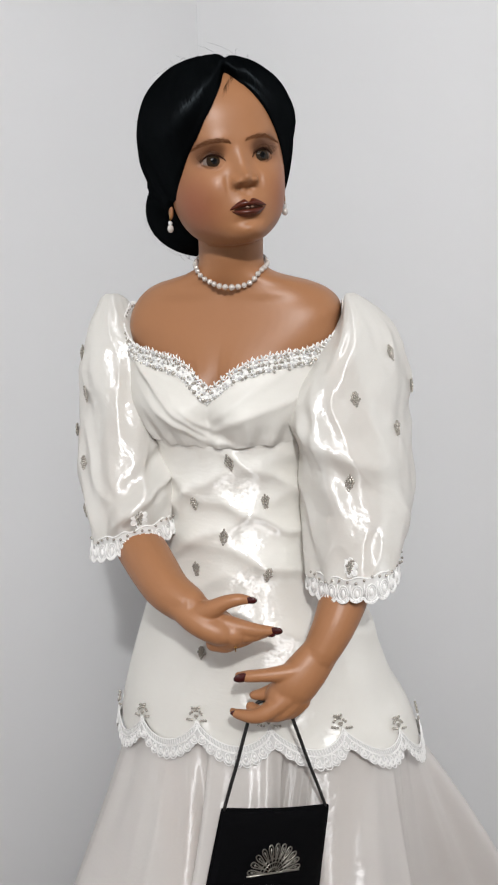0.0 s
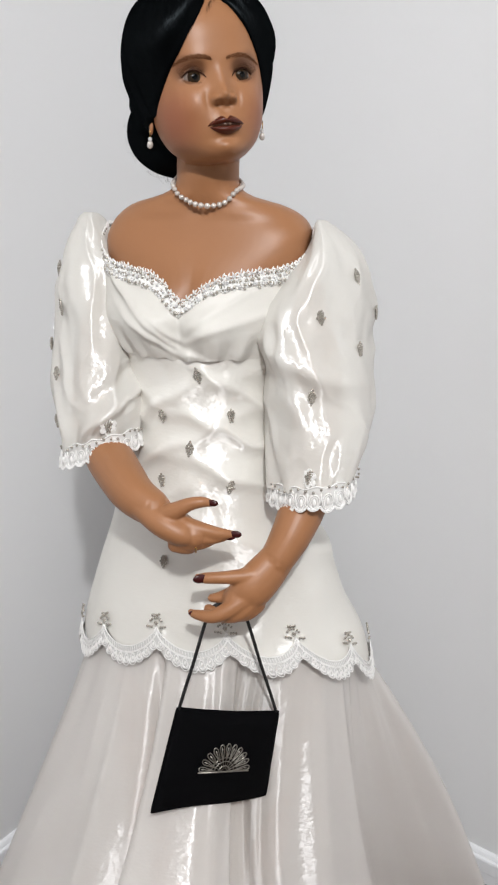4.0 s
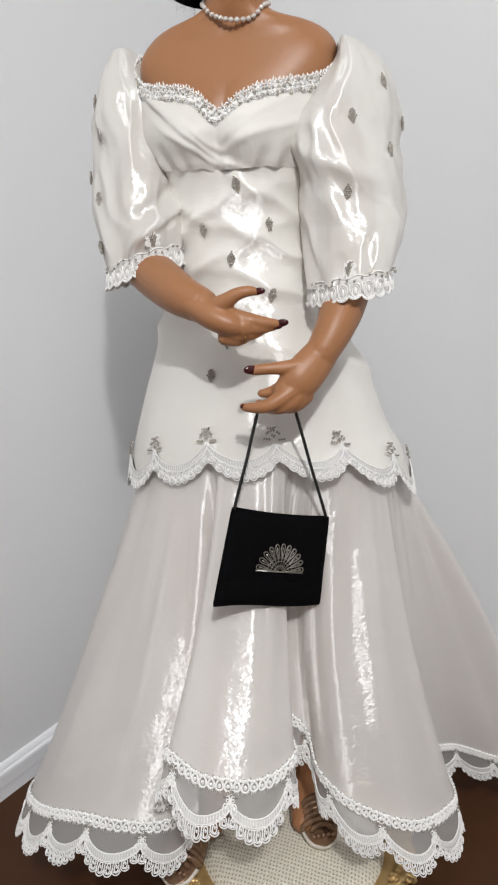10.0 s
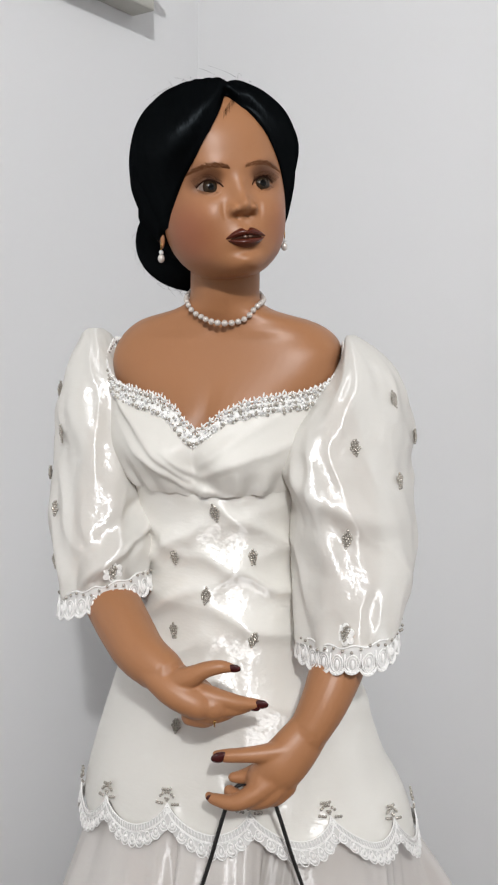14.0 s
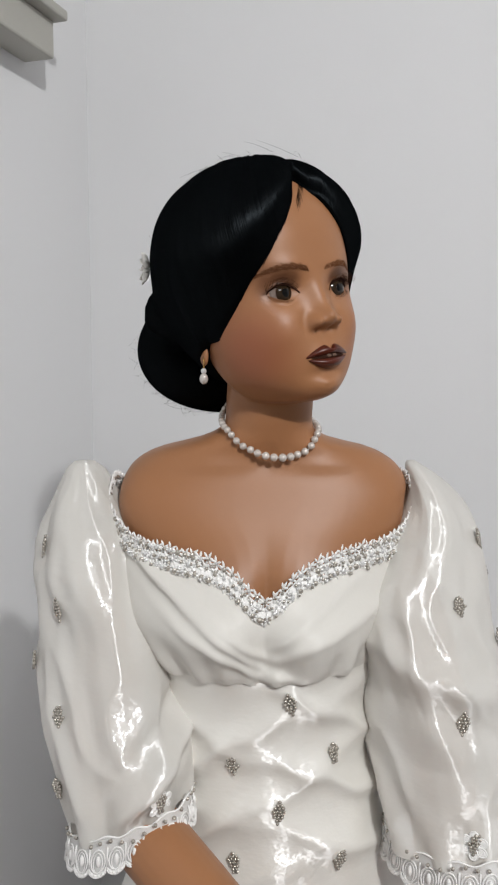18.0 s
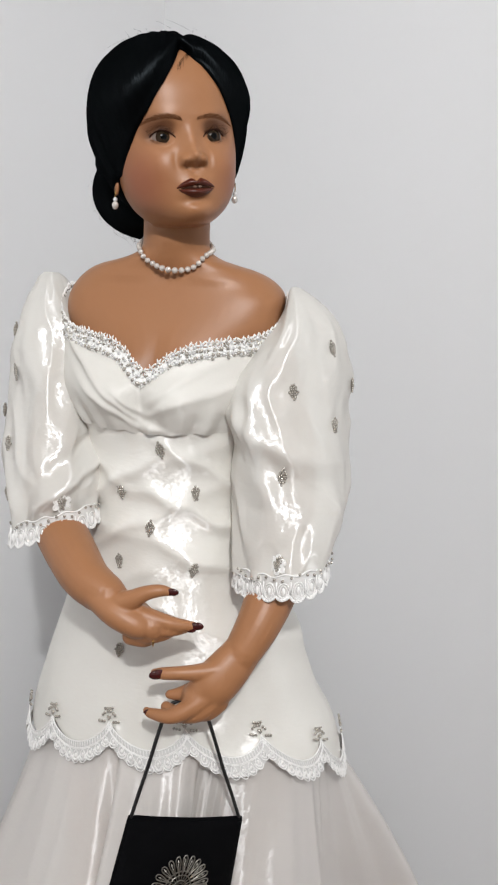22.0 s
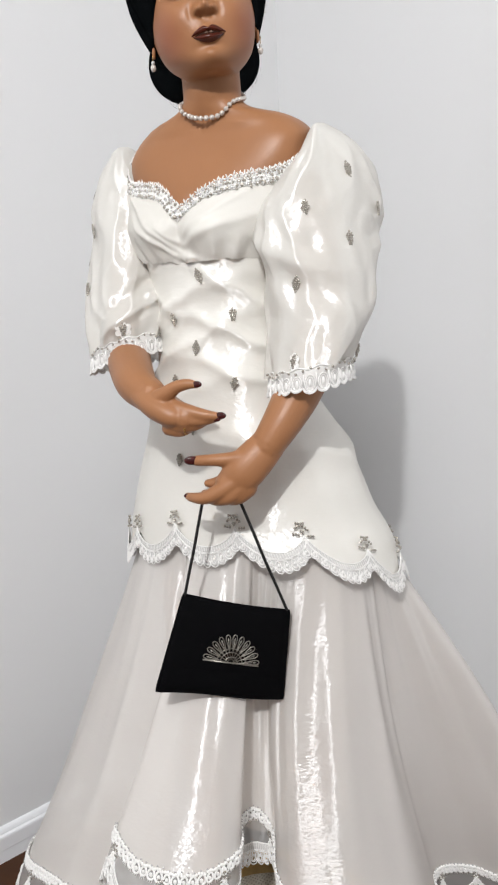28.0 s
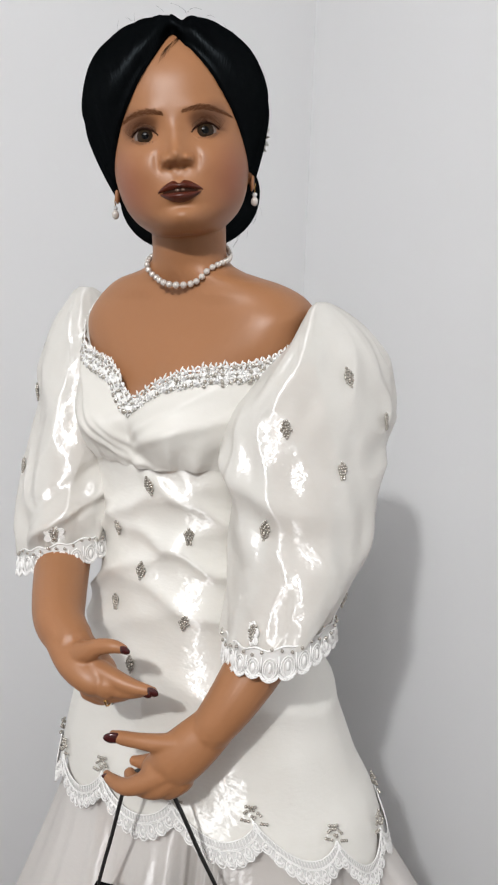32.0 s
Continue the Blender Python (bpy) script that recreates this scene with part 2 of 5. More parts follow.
def basket(m, pitch):
    """Rows of small holes between the strands of a basket weave."""
    nt = m.node_tree
    b = nt.nodes["Principled BSDF"]
    co, mp, tex = nt.nodes.new("ShaderNodeTexCoord"), nt.nodes.new("ShaderNodeMapping"), nt.nodes.new("ShaderNodeTexVoronoi")
    mp.inputs["Rotation"].default_value = (0, 0, 0.35)
    mp.inputs["Scale"].default_value = (1 / pitch, 0.7 / pitch, 0)
    tex.inputs["Scale"].default_value, tex.inputs["Randomness"].default_value = 1.0, 0.12
    ramp = nt.nodes.new("ShaderNodeMapRange")
    ramp.inputs["From Min"].default_value, ramp.inputs["From Max"].default_value = 0.18, 0.34
    nt.links.new(co.outputs["Object"], mp.inputs["Vector"])
    nt.links.new(mp.outputs[0], tex.inputs["Vector"])
    nt.links.new(tex.outputs["Distance"], ramp.inputs["Value"])
    mix = nt.nodes.new("ShaderNodeMix")
    mix.data_type = "RGBA"
    old = [l.from_socket for l in nt.links if l.to_socket == b.inputs["Base Color"]][0]
    mix.inputs[6].default_value = (0.47, 0.41, 0.32, 1)
    nt.links.new(old, mix.inputs[7])
    nt.links.new(ramp.outputs["Result"], mix.inputs[0])
    nt.links.new(mix.outputs[2], b.inputs["Base Color"])
    bump = nt.nodes.new("ShaderNodeBump")
    bump.inputs["Strength"].default_value, bump.inputs["Distance"].default_value = 0.8, 0.0012
    nt.links.new(ramp.outputs["Result"], bump.inputs["Height"])
    nt.links.new(bump.outputs[0], b.inputs["Normal"])
    return m


basket(WEAVE, 0.0042)
BRONZE = material("bronze_leather", (0.20, 0.115, 0.065), 0.3, 0.3, vary=0.25)
SOLE = material("cream_sole", (0.60, 0.55, 0.47), 0.45)
PETAL = material("white_petal", (0.78, 0.77, 0.73), 0.6)
SPECK = material("grey_speck", (0.2, 0.2, 0.2), 0.6)
RINGGOLD = material("gold_ring", (0.6, 0.36, 0.12), 0.2, 1.0)

# ---- building helpers ----
V = Vector


class Geo:
    """Collects faces, each with a material's place in the list, for one mesh."""

    def __init__(self):
        self.v, self.f, self.m, self.uv = [], [], [], []

    def add(self, made, mat=0):
        verts, faces = made[0], made[1]
        n = len(self.v)
        self.v += [tuple(p) for p in verts]
        self.f += [tuple(i + n for i in f) for f in faces]
        self.m += [mat] * len(faces)
        self.uv += list(made[2]) if len(made) > 2 else [(p[0], p[2]) for p in verts]
        return self

    def mesh(self, name, mats, smooth=True):
        me = bpy.data.meshes.new(name)
        me.from_pydata(self.v, [], self.f)
        for m in mats if isinstance(mats, (list, tuple)) else [mats]:
            me.materials.append(m)
        me.polygons.foreach_set("material_index", self.m)
        me.polygons.foreach_set("use_smooth", [smooth] * len(self.f))
        layer = me.uv_layers.new(name="UVMap")
        loops = np.zeros(len(me.loops), dtype=np.int32)
        me.loops.foreach_get("vertex_index", loops)
        layer.data.foreach_set("uv", np.array(self.uv, dtype=np.float32)[loops].ravel())
        me.update()
        return me


def thing(name, label, category, place=(0, 0, 0), group="", kind=""):
    ob = new(name)
    ob.location = place
    ob.empty_display_size = 0.05
    return tagged(ob, label, category, group, kind)


def part(name, geo, mats, parent, label="", smooth=True):
    """One mesh under a thing or a part; its vertices are given in the world."""
    me = geo if isinstance(geo, bpy.types.Mesh) else geo.mesh(name, mats, smooth)
    ob = new(name, me)
    ob.parent = parent
    base, p = V((0, 0, 0)), parent
    while p:
        base += p.location
        p = p.parent
    ob.location = -base if parent.type == "EMPTY" else V((0, 0, 0))
    return tagged(ob, label)


def loft(rings, closed=True, cap=(False, False)):
    """Rings of the same count of points, joined in order."""
    n, v, f, uv = len(rings[0]), [], [], []
    for k, ring in enumerate(rings):
        v += list(ring)
        uv += [(i / n, k / len(rings)) for i in range(n)]
    m = n if closed else n - 1
    for k in range(len(rings) - 1):
        for i in range(m):
            j = (i + 1) % n
            f.append((k * n + i, k * n + j, (k + 1) * n + j, (k + 1) * n + i))
    if cap[0]:
        f.append(tuple(reversed(range(n))))
    if cap[1]:
        f.append(tuple(range((len(rings) - 1) * n, len(rings) * n)))
    return v, f, uv


def smooth_path(pts, per=6, closed=False):
    """Catmull-Rom through points of any dimension."""
    p = [np.array(q, float) for q in pts]
    n, out = len(p), []
    for i in range(n if closed else n - 1):
        a, b, c, d = (p[(i + k) % n] if closed else p[min(max(i + k, 0), n - 1)] for k in (-1, 0, 1, 2))
        for s in range(per):
            u = s / per
            out.append(0.5 * (2 * b + (c - a) * u + (2 * a - 5 * b + 4 * c - d) * u * u + (3 * b - a - 3 * c + d) * u**3))
    if not closed:
        out.append(p[-1])
    return out


def tube(path, radii, seg=8, flat=1.0, up=(0, 0, 1), closed=False, cap=True):
    """A tube along a path; radii: one for each point or one for all; flat squeezes it along its second axis."""
    path = [V([float(a) for a in p[:3]]) for p in path]
    n = len(path)
    radii = [radii] * n if isinstance(radii, (int, float)) else [float(r) for r in radii]
    rings, side = [], None
    for i, p in enumerate(path):
        a, b = path[(i - 1) % n if closed else max(i - 1, 0)], path[(i + 1) % n if closed else min(i + 1, n - 1)]
        way = (b - a).normalized()
        if side is None:
            side = way.cross(V(up))
            if side.length < 1e-4:
                side = way.cross(V((1, 0, 0)))
        side = (side - way * side.dot(way)).normalized()
        top = side.cross(way)
        rings.append([p + radii[i] * (math.cos(2 * math.pi * k / seg) * side + flat * math.sin(2 * math.pi * k / seg) * top) for k in range(seg)])
    if closed:
        rings.append(rings[0])
    return loft(rings, True, (cap and not closed, cap and not closed))


def ball(c, r, seg=10, rings=6, squash=(1, 1, 1), turn=None):
    c, r, v, f = V([float(a) for a in c]), float(r), [], []
    v.append(V((0, 0, 1)))
    for k in range(1, rings):
        a = math.pi * k / rings
        v += [V((math.sin(a) * math.cos(2 * math.pi * i / seg), math.sin(a) * math.sin(2 * math.pi * i / seg), math.cos(a))) for i in range(seg)]
    v.append(V((0, 0, -1)))
    v = [V((p.x * squash[0], p.y * squash[1], p.z * squash[2])) * r for p in v]
    v = [c + (turn @ p if turn else p) for p in v]
    f += [(0, 1 + i, 1 + (i + 1) % seg) for i in range(seg)]
    for k in range(rings - 2):
        for i in range(seg):
            j = (i + 1) % seg
            f.append((1 + k * seg + i, 1 + (k + 1) * seg + i, 1 + (k + 1) * seg + j, 1 + k * seg + j))
    e, s = len(v) - 1, 1 + (rings - 2) * seg
    f += [(e, s + (i + 1) % seg, s + i) for i in range(seg)]
    return v, f


def box(lo, hi, m=None):
    v = [V((x, y, z)) for x in (lo[0], hi[0]) for y in (lo[1], hi[1]) for z in (lo[2], hi[2])]
    if m is not None:
        v = [m @ p for p in v]
    return v, [(0, 1, 3, 2), (4, 6, 7, 5), (0, 4, 5, 1), (2, 3, 7, 6), (0, 2, 6, 4), (1, 5, 7, 3)]


def table(rows, z):
    """The other columns of a table, at z in its first column, on a smooth curve."""
    rows = sorted(rows)
    zs = [r[0] for r in rows]
    z = min(max(z, zs[0]), zs[-1])
    i = max(0, min(len(rows) - 2, int(np.searchsorted(zs, z)) - 1))
    out = []
    u = (z - zs[i]) / (zs[i + 1] - zs[i])
    for k in range(1, len(rows[0])):
        y = [r[k] for r in rows]

        def slope(j):
            return (y[min(j + 1, len(y) - 1)] - y[max(j - 1, 0)]) / (zs[min(j + 1, len(y) - 1)] - zs[max(j - 1, 0)])

        h = zs[i + 1] - zs[i]
        out.append((2 * u**3 - 3 * u**2 + 1) * y[i] + (u**3 - 2 * u**2 + u) * h * slope(i) + (3 * u**2 - 2 * u**3) * y[i + 1] + (u**3 - u**2) * h * slope(i + 1))
    return out


def bump2(x, z, cx, cz, sx, sz):
    return math.exp(-(((x - cx) / sx) ** 2) - ((z - cz) / sz) ** 2)


def nearest(mesh):
    """A function that finds the nearest place on a mesh and its normal."""
    from mathutils.bvhtree import BVHTree

    tree = BVHTree.FromPolygons([v.co for v in mesh.vertices], [tuple(p.vertices) for p in mesh.polygons])
    return lambda p: tree.find_nearest(V(p))[:2]


# ---- the room's corner ----
CORNER = V((-0.020, 1.490, 0))
WAY = radians(53.77)
ALONG = V((-math.cos(WAY), -math.sin(WAY), 0))  # from the corner along one wall
ACROSS = V((math.sin(WAY), -math.cos(WAY), 0))  # and along the other
ROOM = Matrix((ALONG, ACROSS, V((0, 0, 1)))).transposed().to_4x4()
ROOM.translation = CORNER
LONG, WIDE, HIGH = 3.4, 3.2, 2.42


def setting(name, made, mat, label, category, smooth=False):
    ob = new(name, Geo().add(made).mesh(name, mat, smooth))
    ob.matrix_world = ROOM
    return tagged(ob, label, category, kind="structure")


setting("floor", box((-0.1, -0.1, -0.12), (LONG + 0.1, WIDE + 0.1, 0)), FLOOR, "dark brown polished wooden floor", "floor")
setting("wall_west", box((-0.1, -0.12, 0), (LONG + 0.1, 0, HIGH)), WALL, "plain light grey painted wall with a white baseboard", "wall")
SKEW = Matrix.Rotation(radians(-4), 4, "Z")  # the second wall is a little off square
setting("wall_north", box((-0.12, -0.1, 0), (0, WIDE + 0.3, HIGH), SKEW), WALL, "plain light grey painted wall in the corner", "wall")
setting("wall_south", box((LONG, 0, 0), (LONG + 0.12, WIDE, HIGH)), WALL, "plain light grey painted wall", "wall")
setting("wall_east", box((-0.12, WIDE, 0), (LONG + 0.12, WIDE + 0.12, HIGH)), WALL, "plain light grey painted wall", "wall")
setting("ceiling", box((-0.12, -0.12, HIGH), (LONG + 0.12, WIDE + 0.12, HIGH + 0.1)), CEIL, "plain white ceiling", "ceiling")

# the baseboard's section: thickness and height, from the floor up
BASE = [(0.0, 0.0), (0.011, 0.0), (0.011, 0.021), (0.0125, 0.023), (0.0125, 0.044), (0.0115, 0.047), (0.008, 0.0485), (0.0075, 0.051), (0.0055, 0.055), (0.003, 0.0575), (0.0, 0.058)]


def baseboard(name, a, b, wall):
    rings = [[V((s, d, h)) if wall == "x" else SKEW @ V((d, s, h)) for d, h in BASE] for s in (a, b)]
    return setting(name, loft(rings, True, (True, True)), TRIM, "white moulded wooden baseboard along the wall", "baseboard")


baseboard("baseboard", 0.0, LONG, "x")
baseboard("baseboard", 0.014, WIDE, "y")

# window sill with its apron, low end near the corner
win = thing("window_1", "greige painted window sill with apron board", "window sill", kind="structure")
win.matrix_world = ROOM
for nm, made in (("window_sill", box((0.152, 0.0, 1.572), (1.05, 0.060, 1.585))), ("apron", box((0.160, 0.0, 1.526), (1.04, 0.044, 1.572)))):
    g = Geo().add(made)
    bm = bmesh.new()
    bm.from_mesh(g.mesh(nm, SILL, False))
    bmesh.ops.bevel(bm, geom=bm.edges[:], offset=0.003, segments=2, affect="EDGES", profile=0.5)
    me = bpy.data.meshes.new(nm)
    bm.to_mesh(me)
    me.materials.append(SILL)
    ob = new(nm, me)
    ob.parent = win

# ---- the doll: one mesh ----
FACE = radians(16)  # the face is turned to the doll's left
HEAD = V((0.0165, 0.800, 1.197))
HEADTURN = Matrix.Rotation(FACE, 3, "Z") @ Matrix.Rotation(radians(5), 3, "X").inverted() @ Matrix.Rotation(radians(-7), 3, "Y")


def head(p):
    """From the head's own axes (right in a front view, ahead, up) into the world."""
    return HEAD + HEADTURN @ V((float(p[0]), -float(p[1]), float(p[2])))


# airbrushed cheeks, and eye paint that runs out towards the temples
rouge(SKIN, [head((-0.044, 0.030, -0.036)), head((0.044, 0.030, -0.036))], (0.275, 0.080, 0.042), 0.042, 0.62)
rouge(SKIN, [head((-0.030, 0.042, 0.0065)), head((0.030, 0.042, 0.0065))], (0.095, 0.037, 0.018), 0.0175, 0.75)
rouge(SKIN, [head((-0.020, 0.047, 0.0075)), head((0.020, 0.047, 0.0075))], (0.105, 0.042, 0.020), 0.0125, 0.75)

SKULL = [  # height, half width, depth ahead, depth behind
    (-0.0735, 0.010, 0.034, 0.000), (-0.071, 0.022, 0.0425, 0.006), (-0.065, 0.0330, 0.0480, 0.010), (-0.055, 0.0435, 0.0505, 0.018), (-0.041, 0.0505, 0.0515, 0.034),
    (-0.022, 0.0545, 0.052, 0.056), (0.0, 0.0565, 0.0515, 0.066), (0.022, 0.0565, 0.0535, 0.072), (0.044, 0.055, 0.051, 0.072), (0.064, 0.047, 0.041, 0.064),
    (0.078, 0.032, 0.025, 0.048), (0.086, 0.012, 0.004, 0.022)]


def face_y(x, z):
    """How far ahead the face lies at a place, seen from the front."""
    w, ahead, _ = table(SKULL, z)
    u = min(abs(x) / w, 0.999)
    y = ahead * (1 - u**2.4) ** 0.55
    a = abs(x)
    # the nose: bridge, tip and wings, cut off flat below, with the nostrils sunk in
    nose = 0.0108 * bump2(x, z, 0, -0.0205, 0.0060, 0.0075) + 0.0052 * bump2(x, z, 0, -0.008, 0.0075, 0.014)
    nose += 0.0092 * bump2(a, z, 0.0090, -0.0230, 0.0033, 0.0042)
    y += nose / (1 + math.exp(-(z + 0.0268) / 0.0008))
    y -= 0.0062 * bump2(a, z, 0.0050, -0.0268, 0.0026, 0.0019)
    y -= 0.0026 * bump2(a, z, 0.0145, -0.0222, 0.0022, 0.0060) + 0.0012 * bump2(x, z, 0, -0.0325, 0.0030, 0.0040)
    y -= 0.0058 * bump2(a, z, 0.0225, 0.000, 0.0125, 0.0090) - 0.0020 * bump2(a, z, 0.020, 0.0135, 0.013, 0.006)
    y += 0.0046 * bump2(a, z, 0.031, -0.026, 0.016, 0.016)
    y += 0.0050 * bump2(x, z, 0, -0.0445, 0.014, 0.010) - 0.0026 * bump2(x, z, 0, -0.0550, 0.012, 0.0035)
    y += 0.0052 * bump2(x, z, 0, -0.0645, 0.012, 0.007)
    return y


def head_rings(n=128, levels=170):
    rings = []
    for k in range(levels + 1):
        z = -0.0735 + 0.1595 * k / levels
        w, ahead, behind = table(SKULL, z)
        ring = []
        for i in range(n):
            a = 2 * math.pi * i / n
            s, c = math.sin(a), math.cos(a)
            if c >= 0:
                x = w * s
                y = face_y(x, z) if abs(s) < 0.995 else 0.0
            else:
                x, y = w * s, behind * c
            ring.append(head((x, y, z)))
        rings.append(ring)
    return rings


doll_geo = Geo()
SLOTS = [SKIN, HAIR, LIP, NAIL, BROW, LASH_AND_GAP, SHADOW, EYEWHITE, IRIS, PUPIL, TOOTH]
body = Geo()
body.add(loft(head_rings(), True, (True, True)))

# neck, shoulders and chest
PSI = radians(15)
RIGHT, FRONT = V((math.cos(PSI), -math.sin(PSI), 0)), V((-math.sin(PSI), -math.cos(PSI), 0))
CHEST = [  # height, centre x, y, half width, half depth
    (0.880, 0.019, 0.813, 0.060, 0.045), (0.940, 0.016, 0.816, 0.075, 0.052), (0.975, 0.016, 0.818, 0.090, 0.060), (1.000, 0.018, 0.822, 0.098, 0.058),
    (1.030, 0.021, 0.828, 0.105, 0.053), (1.050, 0.022, 0.832, 0.107, 0.049), (1.066, 0.025, 0.834, 0.1060, 0.046), (1.079, 0.025, 0.834, 0.0970, 0.042), (1.089, 0.023, 0.829, 0.0790, 0.037),
    (1.097, 0.021, 0.823, 0.0490, 0.0335), (1.104, 0.021, 0.818, 0.0350, 0.0310), (1.110, 0.021, 0.8150, 0.0320, 0.0300), (1.120, 0.021, 0.813, 0.0315, 0.0295), (1.165, 0.021, 0.807, 0.0315, 0.031)]


def chest_ring(z, n=72):
    cx, cy, a, b = table(CHEST, z)
    ring = []
    for i in range(n):
        t = 2 * math.pi * i / n
        s, c = math.sin(t), math.cos(t)
        square = 1 - 0.38 * math.exp(-(((z - 1.055) / 0.03) ** 2))  # the shoulders are blunt
        x, y = a * math.copysign(abs(s) ** square, s) * (1 + 0.05 * c * c), b * math.copysign(abs(c) ** square, c)
        if c > 0:
            y += 0.016 * c * bump2(abs(x), z, 0.040, 0.965, 0.034, 0.030) - 0.011 * bump2(x, z, 0.0, 0.968, 0.010, 0.036)
            y += 0.0022 * bump2(abs(x), z, 0.045, 1.080, 0.028, 0.006) - 0.0016 * bump2(x, z, 0, 1.085, 0.008, 0.008)
        ring.append(V((cx, cy, z)) + RIGHT * x + FRONT * y)
    return ring


body.add(loft([chest_ring(0.88 + 0.285 * k / 80) for k in range(81)], True, (True, True)))


def limb(points, seg=20, flat=1.0, up=(0, 0, 1), per=7):
    """Points: x, y, z, radius."""
    pts = smooth_path(points, per)
    tip0, tip1 = pts[0], pts[-1]
    body.add(tube(pts, [max(p[3], 0.0006) for p in pts], seg, flat, up))
    body.add(ball(tip0[:3], tip0[3] * 0.99, 12, 8))
    body.add(ball(tip1[:3], tip1[3] * 0.99, 12, 8))


# arm whose palm lies open before the waist
limb([(-0.076, 0.850, 1.010, 0.024), (-0.094, 0.838, 0.93, 0.027), (-0.100, 0.815, 0.860, 0.026), (-0.083, 0.772, 0.838, 0.0250), (-0.060, 0.722, 0.822, 0.0228), (-0.046, 0.698, 0.814, 0.0205), (-0.028, 0.684, 0.806, 0.0178)], 24)
limb([(-0.036, 0.688, 0.808, 0.0180), (-0.016, 0.676, 0.797, 0.0205), (0.002, 0.669, 0.789, 0.0185), (0.012, 0.666, 0.786, 0.0125)], 24, 0.72, (0, 0, 1))
limb([(-0.020, 0.674, 0.802, 0.011), (-0.006, 0.667, 0.810, 0.0088), (0.006, 0.664, 0.8175, 0.0066), (0.018, 0.663, 0.8205, 0.0055), (0.027, 0.663, 0.8195, 0.0036)], 14)
limb([(0.000, 0.668, 0.796, 0.0095), (0.018, 0.665, 0.7920, 0.0078), (0.034, 0.664, 0.7890, 0.0060), (0.050, 0.665, 0.7875, 0.0036)], 14)
limb([(0.000, 0.667, 0.788, 0.0095), (0.016, 0.6645, 0.7850, 0.0078), (0.030, 0.665, 0.7838, 0.0060), (0.043, 0.667, 0.7845, 0.0036)], 14)
limb([(-0.002, 0.668, 0.781, 0.0092), (0.010, 0.6655, 0.7782, 0.0074), (0.022, 0.667, 0.7782, 0.0056), (0.031, 0.669, 0.7800, 0.0036)], 14)
limb([(-0.006, 0.670, 0.775, 0.0080), (0.006, 0.668, 0.7722, 0.0062), (0.016, 0.670, 0.7735, 0.0036)], 12)
# arm that carries the bag
limb([(0.116, 0.806, 1.010, 0.024), (0.134, 0.780, 0.93, 0.027), (0.136, 0.755, 0.852, 0.0265), (0.123, 0.716, 0.810, 0.0243), (0.108, 0.692, 0.780, 0.0205), (0.092, 0.680, 0.755, 0.0170)], 24)
limb([(0.095, 0.682, 0.758, 0.0172), (0.080, 0.674, 0.742, 0.0200), (0.066, 0.669, 0.728, 0.0205), (0.054, 0.668, 0.718, 0.0150)], 24, 0.75, (0, 1, 0))
limb([(0.078, 0.670, 0.745, 0.0105), (0.056, 0.666, 0.7435, 0.0078), (0.038, 0.664, 0.7435, 0.0062), (0.022, 0.665, 0.7425, 0.0054), (0.015, 0.667, 0.7425, 0.0034)], 14)
limb([(0.062, 0.665, 0.722, 0.0110), (0.046, 0.659, 0.7125, 0.0088), (0.030, 0.657, 0.7060, 0.0068), (0.014, 0.664, 0.7045, 0.0048), (0.009, 0.668, 0.7050, 0.0034)], 14)
limb([(0.066, 0.666, 0.716, 0.0110), (0.054, 0.662, 0.7070, 0.0090), (0.038, 0.664, 0.7035, 0.0070), (0.026, 0.674, 0.7050, 0.0050)], 14)
limb([(0.072, 0.669, 0.714, 0.0105), (0.062, 0.666, 0.7055, 0.0088), (0.050, 0.670, 0.7030, 0.0070), (0.042, 0.682, 0.7050, 0.0050)], 14)
limb([(0.056, 0.676, 0.722, 0.0100), (0.040, 0.676, 0.7170, 0.0066), (0.029, 0.676, 0.7160, 0.0042)], 12)
# legs, under the skirt
for lx in (-0.035, 0.085):
    limb([(lx * 0.9 + 0.01, 0.84, 0.70, 0.060), (lx * 1.2, 0.84, 0.45, 0.043), (lx * 1.25, 0.84, 0.30, 0.033), (lx * 1.15, 0.815, 0.178, 0.022), (lx, 0.775, 0.155, 0.022), (lx - 0.01, 0.73, 0.142, 0.016)], 16)

# the skin parts grow into one surface
bpy.context.view_layer.update()
raw = new("raw_skin", body.mesh("raw_skin", SKIN))
rem = raw.modifiers.new("remesh", "REMESH")
rem.mode, rem.voxel_size, rem.use_smooth_shade = "VOXEL", 0.0014, True
smo = raw.modifiers.new("smooth", "SMOOTH")
smo.factor, smo.iterations = 0.5, 3
bpy.context.view_layer.update()
grown = raw.evaluated_get(bpy.context.evaluated_depsgraph_get())
gm = grown.to_mesh()
skin_made = ([v.co.copy() for v in gm.vertices], [tuple(p.vertices) for p in gm.polygons])
grown.to_mesh_clear()
bpy.data.objects.remove(raw)
doll_geo.add(skin_made, 0)


def on_face(x, z, lift=0.0):
    """A place on the face, with a small lift."""
    return head((x, face_y(x, z) + lift, z))


def patch(outline, mat, lift, steps=5):
    """A painted patch: x from a to b; lower and upper edge as functions of the share along it."""
    x0, x1, low, high, n = outline
    rows = []
    for i in range(n + 1):
        u = i / n
        x = x0 + (x1 - x0) * u
        lo, hi = low(u), high(u)
        rows.append([on_face(x, lo + (hi - lo) * k / steps, lift * math.sin(math.pi * (0.1 + 0.8 * k / steps)) * (0.35 + 0.65 * math.sin(math.pi * u))) for k in range(steps + 1)])
    doll_geo.add(loft(rows, False), mat)


def arc(u):
    return math.sin(math.pi * u)


